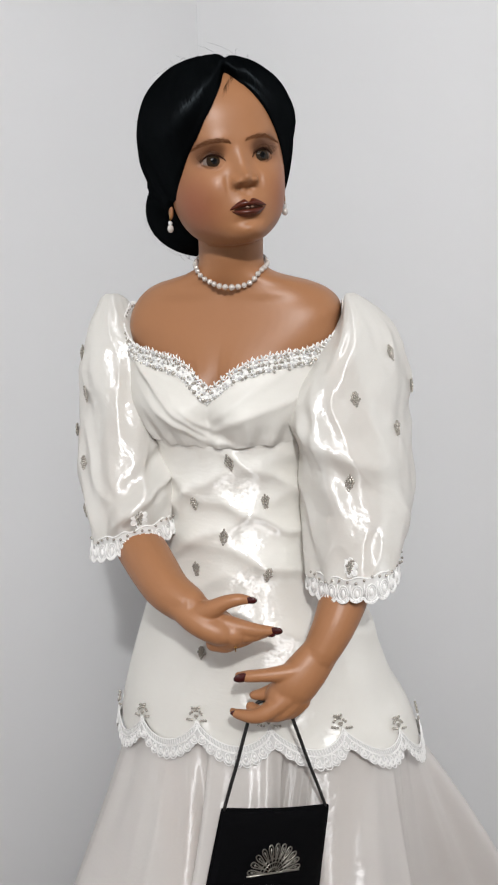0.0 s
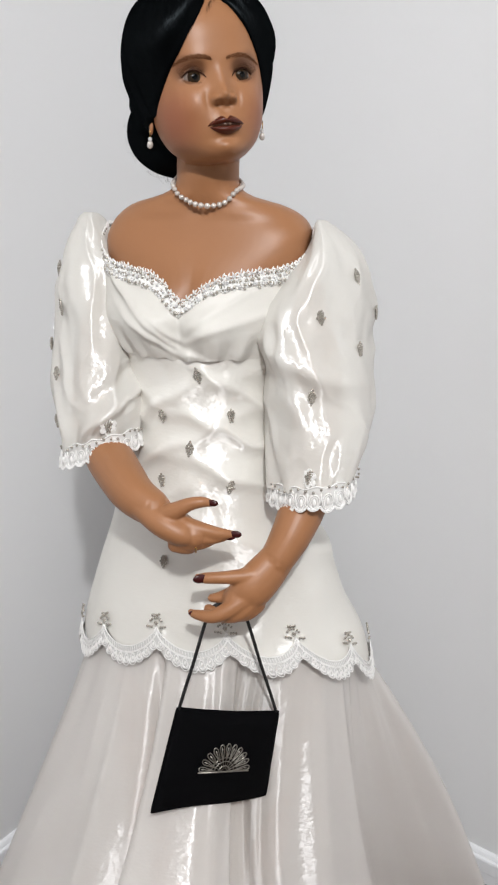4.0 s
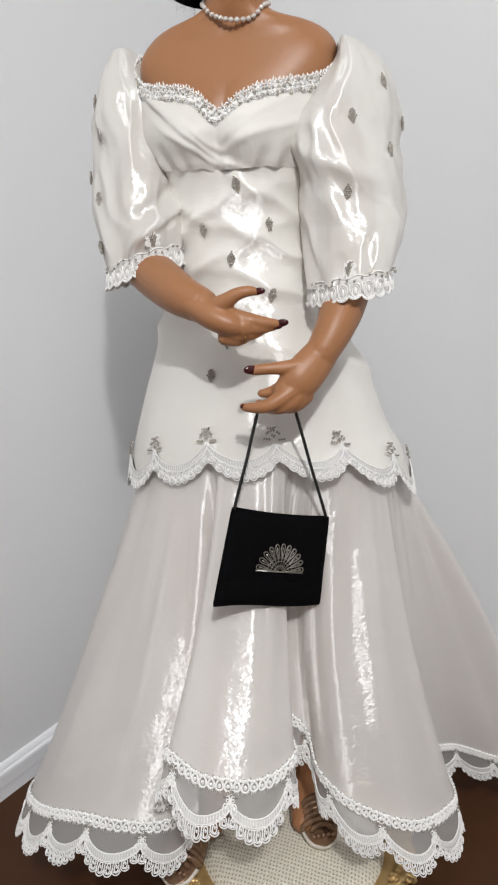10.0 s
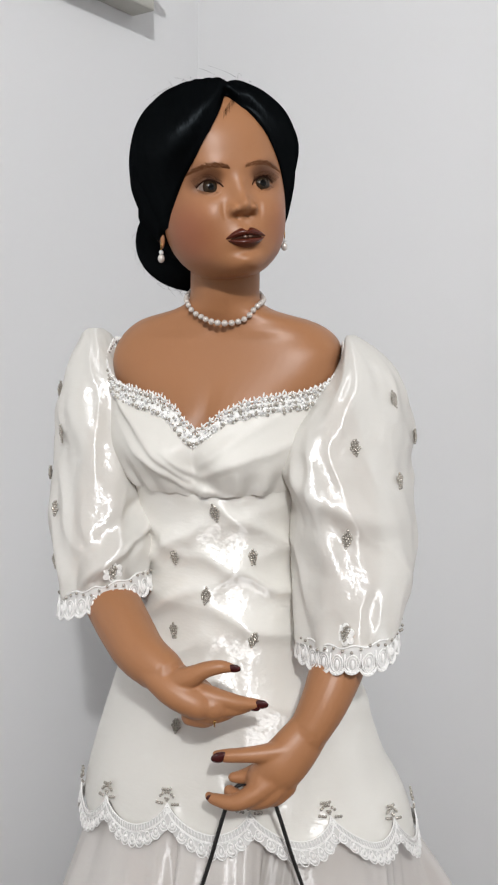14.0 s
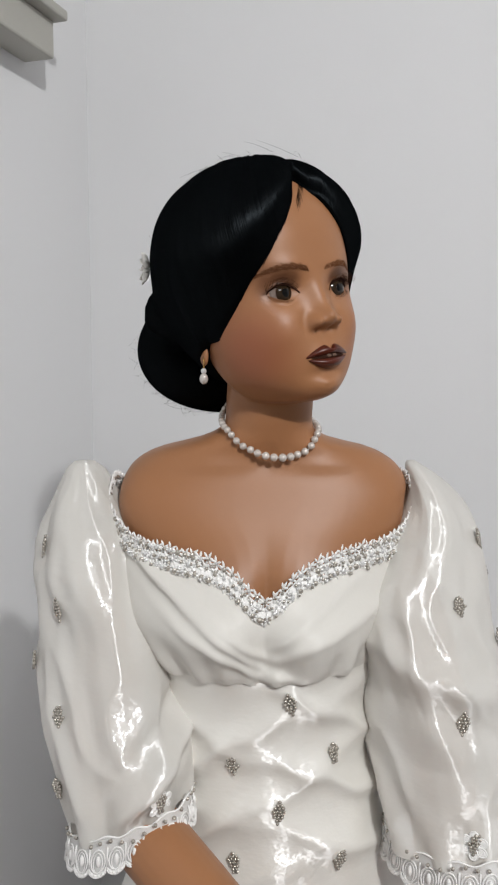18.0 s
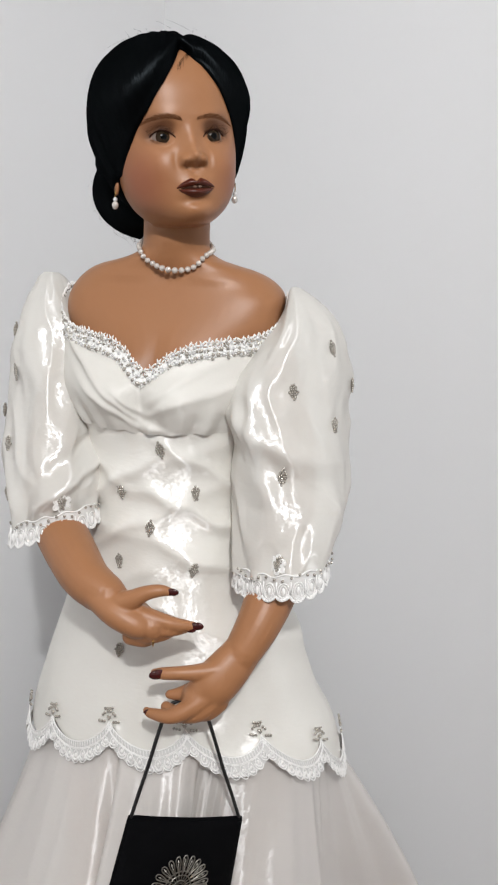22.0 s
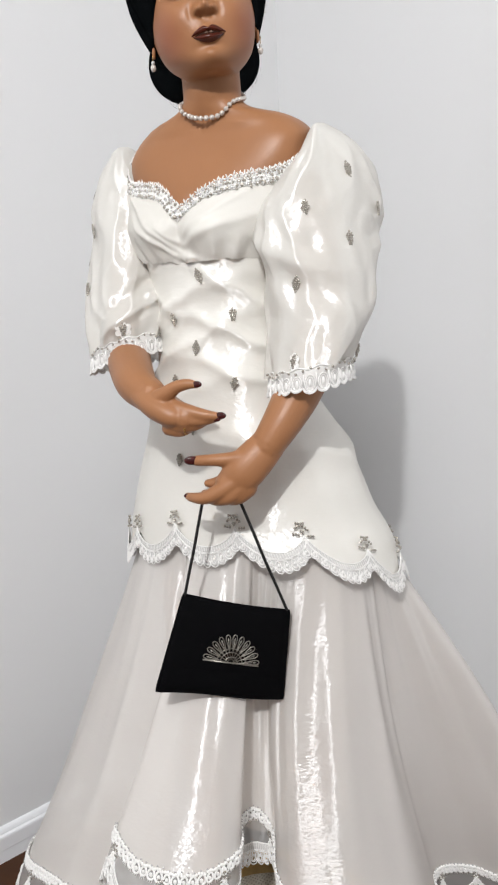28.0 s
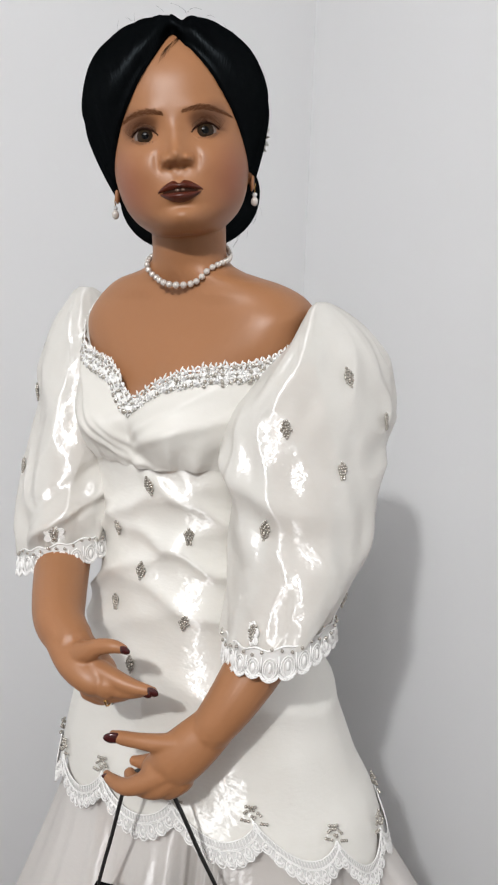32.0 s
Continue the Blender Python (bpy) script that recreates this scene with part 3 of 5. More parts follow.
# lips, a little open over the teeth
patch((-0.0172, 0.0172, lambda u: -0.0450 + 0.0013 * arc(u) + 0.0005 * arc(u) ** 6, lambda u: -0.0442 + 0.0074 * arc(u) ** 0.85 - 0.0030 * math.exp(-(((u - 0.5) / 0.07) ** 2)), 40), 2, 0.0036, 8)
patch((-0.0156, 0.0156, lambda u: -0.0462 - 0.0070 * arc(u) ** 0.85, lambda u: -0.0456 - 0.0008 * arc(u), 40), 2, 0.0044, 8)
# dark patch: the shade of the open mouth, painted between the lips
patch((-0.0135, 0.0135, lambda u: -0.0456 - 0.0016 * arc(u), lambda u: -0.0448 + 0.0016 * arc(u), 20), 5, 0.0006, 3)
for tx in (-0.0021, 0.0021):
    doll_geo.add(ball(on_face(tx, -0.0446, -0.0002), 0.0021, 12, 8, (1.0, 0.6, 0.62)), 10)
R_EYE = 0.0102
for side in (-1, 1):
    ex, ez = side * 0.0222, -0.0015
    depth = face_y(ex, ez) - 0.0062
    eye = head((ex, depth, ez))
    out = (HEADTURN @ V((0.06 * side + 0.03, -1, 0.04))).normalized()
    turn = out.to_track_quat("Z", "Y").to_matrix()
    for lo, hi, mat in ((0.0, 0.27, 9), (0.27, 0.64, 8), (0.64, 0.70, 5), (0.70, 1.5, 7)):
        rings = []
        for k in range(7):
            a = lo + (hi - lo) * k / 6
            rings.append([eye + turn @ V((R_EYE * math.sin(a) * math.cos(2 * math.pi * i / 28), R_EYE * math.sin(a) * math.sin(2 * math.pi * i / 28), R_EYE * math.cos(a))) for i in range(28)])
        doll_geo.add(loft(rings, True, (lo == 0, False)), mat)
    inner, outer = ex - side * 0.0096, ex + side * 0.0112

    def lid_place(u, w, up):
        """On a lid: u from the inner corner to the outer, w from the margin (0) to the fold in the socket (1)."""
        x = inner + (outer - inner) * u
        slant = 0.0016 * (u - 0.4)
        margin = ez + slant + (0.0058 if up else -0.0047) * arc(u) ** 0.7
        fold = ez + slant + (0.0092 * arc(u) ** 0.6 + 0.0008 if up else -0.0085 * arc(u) ** 0.6 - 0.0006)
        z = margin + (fold - margin) * max(w, 0.0)
        ball_y = depth + math.sqrt(max((R_EYE + 0.0008) ** 2 - (x - ex) ** 2 - (z - ez) ** 2, 0.0))
        skin_y = face_y(x, z) + 0.0004 - 0.0016 * max(0.0, w - 0.55)
        y = max(ball_y, skin_y - 0.0001) * (1 - w * w) + skin_y * w * w if w > 0 else max(ball_y, skin_y - 0.0001) + 0.0016 * w
        if up and w > 0.6:
            y -= 0.0007 * math.sin(math.pi * (w - 0.6) / 0.4) * arc(u)
        return V((x, y, z))

    for up in (True, False):
        rows = [[head(lid_place(i / 26, w, up)) for i in range(27)] for w in (-1.0, 0.0, 0.08, 0.25, 0.45, 0.62, 0.74, 0.82, 0.9, 1.0)]
        doll_geo.add(loft(rows, False), 0)
    # dark line along the upper lid, lashes, and fine painted ones below
    line = [head(lid_place(i / 20, -0.2, True) + V((0, 0.0004, -0.0002))) for i in range(21)]
    doll_geo.add(tube(line, [0.00025 + 0.00055 * arc(0.15 + 0.75 * i / 20) for i in range(21)], 6), 5)
    for k in range(30):
        u = 0.10 + 0.88 * k / 29
        root = lid_place(u, 0.0, True)
        long = 0.0030 + 0.0034 * u
        fan_x = side * (u - 0.35) * 1.5
        doll_geo.add(tube([head(root + V((fan_x * q, 1.0 * q, -0.15 * q + 0.9 * q * q)) * long) for q in (0, 0.4, 0.75, 1.0)], [0.00022, 0.0002, 0.00014, 0.00005], 4), 5)
    for k in range(16):
        u = 0.25 + 0.70 * k / 15
        root = lid_place(u, 0.0, False)
        doll_geo.add(tube([head(root + V((side * (u - 0.4) * 1.2 * q, 0.5 * q, -0.7 * q)) * 0.0026) for q in (0, 0.5, 1.0)], [0.00014, 0.00011, 0.00005], 3), 5)
    # brow: fine painted strokes
    brush = random.Random(21 + side)
    for k in range(300):
        u = brush.random()
        body_h = 0.0038 * (0.10 + arc(0.08 + 0.90 * u) ** 0.8) * (1 - 0.45 * u)
        x = ex + side * (-0.0160 + 0.0355 * u)
        z = 0.0078 + 0.0044 * arc(0.16 + 0.74 * u) + brush.uniform(0, 1) * body_h
        long = 0.0030 + 0.0015 * brush.random()
        lean = 0.9 - 1.0 * u + brush.uniform(-0.2, 0.2)
        pts = [on_face(x + side * long * q * math.cos(lean), z + long * q * math.sin(lean) * 0.8, 0.00005) for q in (0, 0.5, 1)]
        doll_geo.add(tube(pts, [0.00008, 0.00014, 0.00004], 3), 4)
    # nostril: a dark ball puts its shade into the colour
    doll_geo.add(ball(on_face(side * 0.0050, -0.0266, 0.0000), 0.0018, 10, 6, (1.2, 0.5, 0.5)), 5)

# ears
for side in (-1, 1):
    for c, r in (((side * 0.0552, -0.0110, -0.020), 0.0140), ((side * 0.0560, -0.0080, -0.0330), 0.0068)):
        doll_geo.add(ball(head(c), r, 20, 14, (0.30, 0.62, 1.0), Matrix.Rotation(FACE, 3, "Z")), 0)

# nails: dark painted ovals
for tip, way, r in (((0.0285, 0.6600, 0.8205), (1, -0.25, 0.05), 0.0042), ((0.0505, 0.6615, 0.7890), (1, -0.3, 0.1), 0.0046), ((0.045, 0.6630, 0.7855), (1, -0.3, 0.05), 0.004),
                    ((0.0180, 0.6612, 0.7435), (-1, -0.35, 0.05), 0.0058), ((0.0105, 0.664, 0.7060), (-1, -0.3, 0.0), 0.003)):
    q = V(way).to_track_quat("X", "Z").to_matrix()
    doll_geo.add(ball(tip, r, 14, 8, (1.35, 0.40, 0.80), q), 3)

# ---- hair of the doll: cap, parting, chignon ----


def hairline(a):
    """Height of the hair's lower edge at an angle from straight ahead."""
    d = abs((math.degrees(a) - 7 * math.cos(a / 2) ** 4))
    rows = [(0, 0.0745), (6, 0.0700), (16, 0.0560), (28, 0.0400), (40, 0.0235), (52, 0.0080), (64, -0.0060), (76, -0.0155), (90, -0.0240), (104, -0.0350), (120, -0.0480), (150, -0.056), (180, -0.058)]
    return table(rows, d)[0]


def skull_at(a, z, grow=0.0):
    w, ahead, behind = table(SKULL, max(min(z, 0.084), -0.068))
    s, c = math.sin(a), math.cos(a)
    x = (w + grow) * s
    y = (ahead + grow) * c if c > 0 else (behind + grow) * c
    if c > 0 and abs(x) < w * 0.99 and grow < 0.004:
        y = max(y, face_y(x, z) + grow)
    return V((x, y, z))


n = 144
rings = []
for k in range(41):
    s = k / 40
    ring = []
    for i in range(n):
        a = 2 * math.pi * i / n - math.pi
        zl = hairline(a)
        f = math.sin(s * math.pi / 2)
        z = zl + (0.0958 - zl) * f
        front = max(0.0, math.cos(a))
        thick = 0.0025 + 0.0155 * math.sin(min(1.0, s * 2.4) * math.pi / 2) * (1 - 0.35 * front)
        if math.cos(a) < 0:
            thick += 0.004
        p = skull_at(a, z, thick)
        if z > 0.0:  # the hair rises from the skull into a smooth dome
            q = max(0.0, (z - 0.022) / 0.0745)
            w, ahead, behind = table(SKULL, 0.022)
            r = math.sqrt(max(0.0, 1 - min(q, 1.0) ** 2.45))
            dome = V(((w + 0.0185) * math.sin(a) * r, ((ahead + 0.0125) if math.cos(a) > 0 else (behind + 0.0220)) * math.cos(a) * r - 0.004 * q, z))
            u = min(1.0, 3.0 * s) * min(1.0, z / 0.03)
            p = p.lerp(dome, u * u * (3 - 2 * u))
        # parting: a shallow groove from the brow to the crown
        p.z -= 0.0042 * math.exp(-((p.x - 0.0125) / 0.004) ** 2) * (1 if p.y > -0.02 else 0)
        lock = 0.0004 * math.sin(17 * a + 6 * s) + 0.0003 * math.sin(41 * a - 9 * s)
        p += p.normalized() * lock * min(1, 4 * s)
        ring.append(head(p))
    rings.append(ring)
inner = [head(skull_at(2 * math.pi * i / n - math.pi, hairline(2 * math.pi * i / n - math.pi), -0.004)) for i in range(n)]
doll_geo.add(loft([inner] + rings, True, (False, True)), 1)
# chignon: coiled rolls low on the nape
for cx, cz, rx, rz, fat in ((0.0, -0.027, 0.037, 0.026, 0.028), (0.0, -0.031, 0.022, 0.014, 0.027), (0.0, 0.000, 0.036, 0.012, 0.025)):
    pts = [(cx + rx * math.cos(t), (-0.076 if cz < -0.01 else -0.064) - 0.010 * math.cos(2 * t) , cz + rz * math.sin(t)) for t in [2 * math.pi * i / 64 for i in range(64)]]
    doll_geo.add(tube([head(p) for p in pts], fat, 36, 0.85, (0, 1, 0), True), 1)
# loose single hairs
rng = random.Random(4)
for k in range(420):
    a = rng.uniform(-math.pi, math.pi)
    if k % 3 and abs(a) < 0.9 and k % 4:
        continue
    if k % 3 == 1 and k % 5:
        continue
    if k % 3 == 0:  # at the bun
        b = rng.uniform(-math.pi, math.pi)
        p = V((0.060 * math.cos(b), -0.078, -0.030 + 0.046 * math.sin(b)))
        d = V((math.cos(b), 0, math.sin(b)))
    else:
        z = rng.uniform(0.02, 0.096)
        if abs(a) < 0.9:
            z = rng.uniform(0.079, 0.096)
        p = skull_at(a, min(z, 0.064), 0.0135 if abs(a) > 1.3 else 0.0095)
        if z > 0.064:
            q = (z - 0.064) / 0.0345
            p = V((p.x * math.sqrt(max(0.03, 1 - q * q)), p.y * math.sqrt(max(0.03, 1 - q * q)), z))
        d = V((p.x, p.y, max(p.z - 0.03, 0))).normalized()
    t = V((rng.uniform(-0.5, 0.5), rng.uniform(-1, -0.2), rng.uniform(-0.6, 0.3)))
    t = (t - d * t.dot(d)).normalized()
    L = rng.uniform(0.012, 0.034)
    lift, curl = rng.uniform(0.02, 0.16), rng.uniform(0.4, 1.1)
    bow = t.cross(d) * rng.uniform(-0.35, 0.35)
    pts = [head(p + (t * u + d * (lift * math.sin(math.pi * u * curl)) + bow * u * u) * L - d * 0.0008) for u in (0, 0.2, 0.4, 0.6, 0.8, 1)]
    doll_geo.add(tube(pts, [0.0001, 0.00009, 0.00008, 0.00007, 0.00006, 0.00003], 3), 1)
# single hairs along the edge of the face
for side in (-1, 1):
    for k in range(110):
        a0 = rng.uniform(0.06, 1.3)
        over = rng.uniform(-0.002, 0.0022)
        run = rng.uniform(0.18, 0.42)
        pts = []
        for u in (0, 0.25, 0.5, 0.75, 1):
            a = side * (a0 + run * u) + radians(7) * math.cos(a0 / 2) ** 4
            pts.append(head(skull_at(a, hairline(a) + 0.0025 - (0.0025 + over) * u, 0.0022 - 0.0010 * u)))
        doll_geo.add(tube(pts, [0.0004, 0.0004, 0.0003, 0.0002, 0.00008], 4), 1)
# fine baby hairs on the brow
for k in range(70):
    x = 0.0125 + rng.uniform(-0.016, 0.020)
    z0 = 0.0745 - 1.1 * abs(x - 0.0125)
    e = rng.uniform(0.003, 0.011)
    pts = [on_face(x + 0.35 * e * u * (1 if x > 0.0125 else -1), z0 - e * u, 0.0008) for u in (0, 0.5, 1)]
    doll_geo.add(tube(pts, [0.00013, 0.00010, 0.00004], 3), 1)

doll = new("doll", doll_geo.mesh("doll", SLOTS))
tagged(doll, "brown porcelain doll with black hair in a low bun", "doll")

# ---- the dress ----
dress = thing("dress", "cream satin and organza gown with beaded lace, worn by the doll", "dress", (0.04, 0.84, 0.1))
TORSO = [  # height, centre x, y, half width, half depth
    (0.545, 0.048, 0.838, 0.181, 0.128), (0.595, 0.046, 0.834, 0.170, 0.119), (0.620, 0.0435, 0.833, 0.163, 0.115), (0.650, 0.0385, 0.832, 0.1505, 0.109), (0.690, 0.0365, 0.830, 0.1370, 0.101), (0.730, 0.034, 0.829, 0.1215, 0.095),
    (0.770, 0.028, 0.825, 0.102, 0.084), (0.810, 0.024, 0.816, 0.084, 0.070), (0.850, 0.021, 0.813, 0.074, 0.061), (0.885, 0.019, 0.813, 0.072, 0.058), (0.925, 0.016, 0.815, 0.078, 0.061),
    (0.950, 0.015, 0.818, 0.086, 0.066), (0.975, 0.013, 0.820, 0.096, 0.072), (1.000, 0.016, 0.823, 0.101, 0.066), (1.030, 0.021, 0.829, 0.107, 0.056), (1.050, 0.022, 0.832, 0.109, 0.051), (1.075, 0.023, 0.834, 0.098, 0.046)]


def torso(t, z, grow=0.0):
    """A place on the gown's body at an angle from the front, before folds."""
    cx, cy, a, b = table(TORSO, z)
    s, c = math.sin(t), math.cos(t)
    x, y = (a + grow) * s * (1 + 0.04 * c * c), (b + grow) * c
    if c > 0 and z > 0.9:
        y += 0.014 * c * bump2(abs(x), z, 0.040, 0.965, 0.034, 0.026) - 0.006 * bump2(x, z, 0.0, 0.962, 0.012, 0.026)
    return V((cx, cy, z)) + RIGHT * x + FRONT * y


DRAG = [  # height, slope, bow, half width, depth, side
    (0.938, -0.030, 0.010, 0.0080, 0.0040, 0.2), (0.905, 0.022, 0.012, 0.0100, 0.0062, -0.5), (0.880, -0.020, 0.008, 0.0085, 0.0060, 0.6), (0.856, 0.030, 0.010, 0.0085, 0.0055, -0.4),
    (0.834, -0.014, 0.012, 0.0100, 0.0050, 0.5), (0.806, 0.020, 0.010, 0.0130, 0.0045, -0.3), (0.772, -0.026, 0.010, 0.0150, 0.0035, 0.4)]


def folds(t, z):
    """Drag folds across the waist that start from either side, and long soft ones over the hip."""
    x, c = math.sin(t), math.cos(t)
    w = 0.0
    for z0, slope, bow, wide, deep, side in DRAG:
        mid = z0 + 1.5 * slope * x - bow * x * x + 0.011 * noise.noise(V((2.5 * x + 40 * z0, c, 0)))
        fade = 0.35 + 0.65 / (1 + math.exp(-5 * (x - 0.15 * side) * (1 if side > 0 else -1)))
        w += 1.35 * deep * fade * math.exp(-abs((z - mid) / wide) ** 1.5)
    w *= min(1.0, max(0.0, (0.944 - z) / 0.012))
    w += 0.0035 * math.exp(-(((z - 0.76) / 0.07) ** 2)) * noise.noise(V((2.4 * x + 9, 2 * c, 13 * z)))
    w += 0.0020 * math.exp(-(((z - 0.66) / 0.08) ** 2)) * noise.noise(V((5 * x + 3, 4 * c, 5 * z)))
    return w


PEAKS = 13
PHASE = 14.0 * PEAKS / 360


def swag(t):
    """0 at a peak of the lace, 1 at the bottom of a swag."""
    return math.sin(math.pi * ((t * PEAKS / (2 * math.pi) + PHASE) % 1.0)) ** 0.75


def edge_top(t):
    """The lace's upper edge: it falls towards the back."""
    return table([(-180, 0.590), (-90, 0.600), (-62, 0.614), (-43, 0.628), (-14, 0.648), (14, 0.651), (42, 0.642), (69, 0.618), (90, 0.600), (180, 0.590)], math.degrees(math.atan2(math.sin(t), math.cos(t))))[0]


def edge_z(t):
    return edge_top(t) - 0.022 * swag(t)


n, rings = 240, []
for k in range(91):
    s = k / 90
    ring = []
    for i in range(n):
        t = 2 * math.pi * i / n + math.pi
        z = 0.958 - 0.338 * s + (edge_z(t) - 0.620) * s**8
        ring.append(torso(t, z, 0.003 + folds(t, z)))
    rings.append(ring)
gown_body = part("gown_body", Geo().add(loft(rings)), SATIN, dress, "cream satin body of the gown with soft drag folds")


def neck_z(t):
    """The sweetheart neckline's height at an angle from the front."""
    d = abs(math.degrees(math.atan2(math.sin(t), math.cos(t))))
    return table([(0, 0.9900), (5, 0.9965), (12, 1.0080), (22, 1.0160), (34, 1.0195), (48, 1.0225), (60, 1.029), (72, 1.043), (84, 1.058), (100, 1.06), (180, 1.03)], d)[0]


CREASE = [  # share of the height at the middle, slope, half width, depth, from x, to x
    (0.62, 0.72, 0.075, 0.0044, -0.85, 0.05), (0.80, 0.95, 0.060, 0.0040, -0.75, 0.02), (0.93, 0.80, 0.060, 0.0036, -0.60, 0.20), (0.70, -0.30, 0.070, 0.0036, 0.10, 0.80), (0.55, -0.65, 0.080, 0.0030, 0.05, 0.6), (0.86, 0.55, 0.05, 0.003, -0.1, 0.5)]
n, rings = 260, []
for k in range(41):
    s = k / 40
    ring = []
    for i in range(n):
        t = 2 * math.pi * i / n + math.pi
        x = math.sin(t)
        low = 0.9375 + 0.004 * abs(x) + (0.0035 * noise.noise(V((7 * x, 2.0, 1.0))) if math.cos(t) > 0 else 0)
        z = neck_z(t) + (low - neck_z(t)) * s
        g = 0.0064 + 0.0070 * math.exp(-(((s - 0.92) / 0.20) ** 2)) * noise.noise(V((6 * x + 1.5 * x * s, 0.8 * s, 4.0))) * (1 if math.cos(t) > 0 else 0.3)
        for s0, slope, wide, deep, x0, x1 in CREASE:
            if math.cos(t) > 0:
                g += 0.75 * deep * math.exp(-(((s - s0 - slope * x) / wide) ** 2)) / (1 + math.exp(-14 * (x - x0))) / (1 + math.exp(14 * (x - x1)))
        g = max(g, 0.0040)
        if s > 0.93:
            g -= 0.0012 * (s - 0.93) / 0.07
        ring.append(torso(t, z, g))
    rings.append(ring)
bust = part("bust_panel", Geo().add(loft(rings)), BUST, dress, "ivory satin bust panel gathered under the neckline")

# neckline trim: a lace ribbon with cut petals, and rows of beads on it
g, beads = Geo(), Geo()
rng = random.Random(7)
n, rings = 200, []
for k in range(3):
    rings.append([torso(2 * math.pi * i / n, neck_z(2 * math.pi * i / n) + (0.0015, -0.0025, -0.0065)[k], 0.0068 + (0.0010 if k == 1 else 0)) for i in range(n)])
g.add(loft(rings))
for row, count, long in ((0.0046, 84, 0.0058), (-0.0010, 76, 0.0042), (-0.0064, 92, 0.0042)):
    for i in range(count):
        t = -2.1 + 4.2 * (i + 0.5 * (row < 0)) / count
        up = neck_z(t) + row + rng.uniform(-0.0008, 0.0008)
        c = torso(t, up, 0.0082)
        ahead = torso(t + 0.02, neck_z(t + 0.02) + row, 0.0082) - torso(t - 0.02, neck_z(t - 0.02) + row, 0.0082)
        ahead.normalize()
        a0 = rng.uniform(0, 1)
        for q in range(6):
            b = 2 * math.pi * (q + a0) / 6
            e = c + (ahead * math.cos(b) + V((0, 0, 1)) * math.sin(b)) * long * rng.uniform(0.75, 1.1) + FRONT * rng.uniform(-0.0005, 0.0012)
            g.add(tube([c, c.lerp(e, 0.6), e], [0.0004, 0.0010, 0.0003], 4))
        beads.add(ball(c + FRONT * 0.0010, rng.choice((0.0013, 0.0018, 0.0022)), 7, 5, (1, 0.6, 1)), 0 if rng.random() < 0.65 else 1)
for i in range(330):
    t = -2.1 + 4.2 * i / 329
    beads.add(ball(torso(t, neck_z(t) + rng.uniform(-0.0095, 0.0040), 0.0094), rng.choice((0.0009, 0.0012, 0.0015)), 6, 4), 0 if rng.random() < 0.7 else 1)
trim = part("neckline_trim", g, LACE, dress, "white lace edging of the neckline")
tb = part("beading", beads, [BEAD, CRYSTAL], trim, "silver and crystal beads")
tagged(tb, kind="stuff")

# ---- sleeves: butterfly sleeves with a raised peak ----
SLEEVE_L = [  # height, centre x, y, half width, half depth
    (0.822, 0.1315, 0.730, 0.0395, 0.051), (0.845, 0.136, 0.742, 0.0470, 0.057), (0.875, 0.139, 0.757, 0.0560, 0.064), (0.915, 0.138, 0.771, 0.0590, 0.067), (0.955, 0.138, 0.784, 0.0550, 0.068),
    (0.990, 0.144, 0.793, 0.0520, 0.064), (1.020, 0.1500, 0.796, 0.0385, 0.056), (1.042, 0.1525, 0.800, 0.0270, 0.045), (1.056, 0.150, 0.804, 0.0185, 0.035), (1.066, 0.145, 0.807, 0.0120, 0.024), (1.073, 0.140, 0.810, 0.007, 0.013), (1.076, 0.138, 0.811, 0.004, 0.005)]
SLEEVE_R = [
    (0.845, -0.088, 0.790, 0.0380, 0.044), (0.870, -0.091, 0.802, 0.0440, 0.053), (0.900, -0.093, 0.820, 0.0475, 0.058), (0.935, -0.093, 0.838, 0.0475, 0.059), (0.970, -0.094, 0.852, 0.0455, 0.057),
    (1.000, -0.099, 0.861, 0.045, 0.051), (1.030, -0.101, 0.866, 0.036, 0.041), (1.050, -0.103, 0.868, 0.026, 0.030), (1.064, -0.104, 0.870, 0.0185, 0.021), (1.073, -0.105, 0.870, 0.0135, 0.013), (1.078, -0.106, 0.870, 0.007, 0.005)]


CUFF_TILT = {1: (0.007, 0.004), -1: (0.012, 0.006)}


def sleeve_at(rows, t, z, side, grow=0.0):
    cx, cy, a, b = table(rows, z)
    s = (z - rows[0][0]) / (rows[-1][0] - rows[0][0])
    tx, ty = CUFF_TILT[side]
    dz = (tx * math.sin(t) + ty * math.cos(t)) * max(0.0, 1 - 1.6 * s) ** 2
    # over the shoulder the sleeve stands askew: its front edge nearer to the neck, its back edge farther out
    askew = 0.42 * min(1.0, max(0.0, (z - 0.880) / 0.10)) if side > 0 else 0.0
    return V((cx, cy, z + dz)) + V((1, 0, 0)) * (a + grow) * math.sin(t) + V((-askew, -1, 0)) * (b + grow) * math.cos(t)


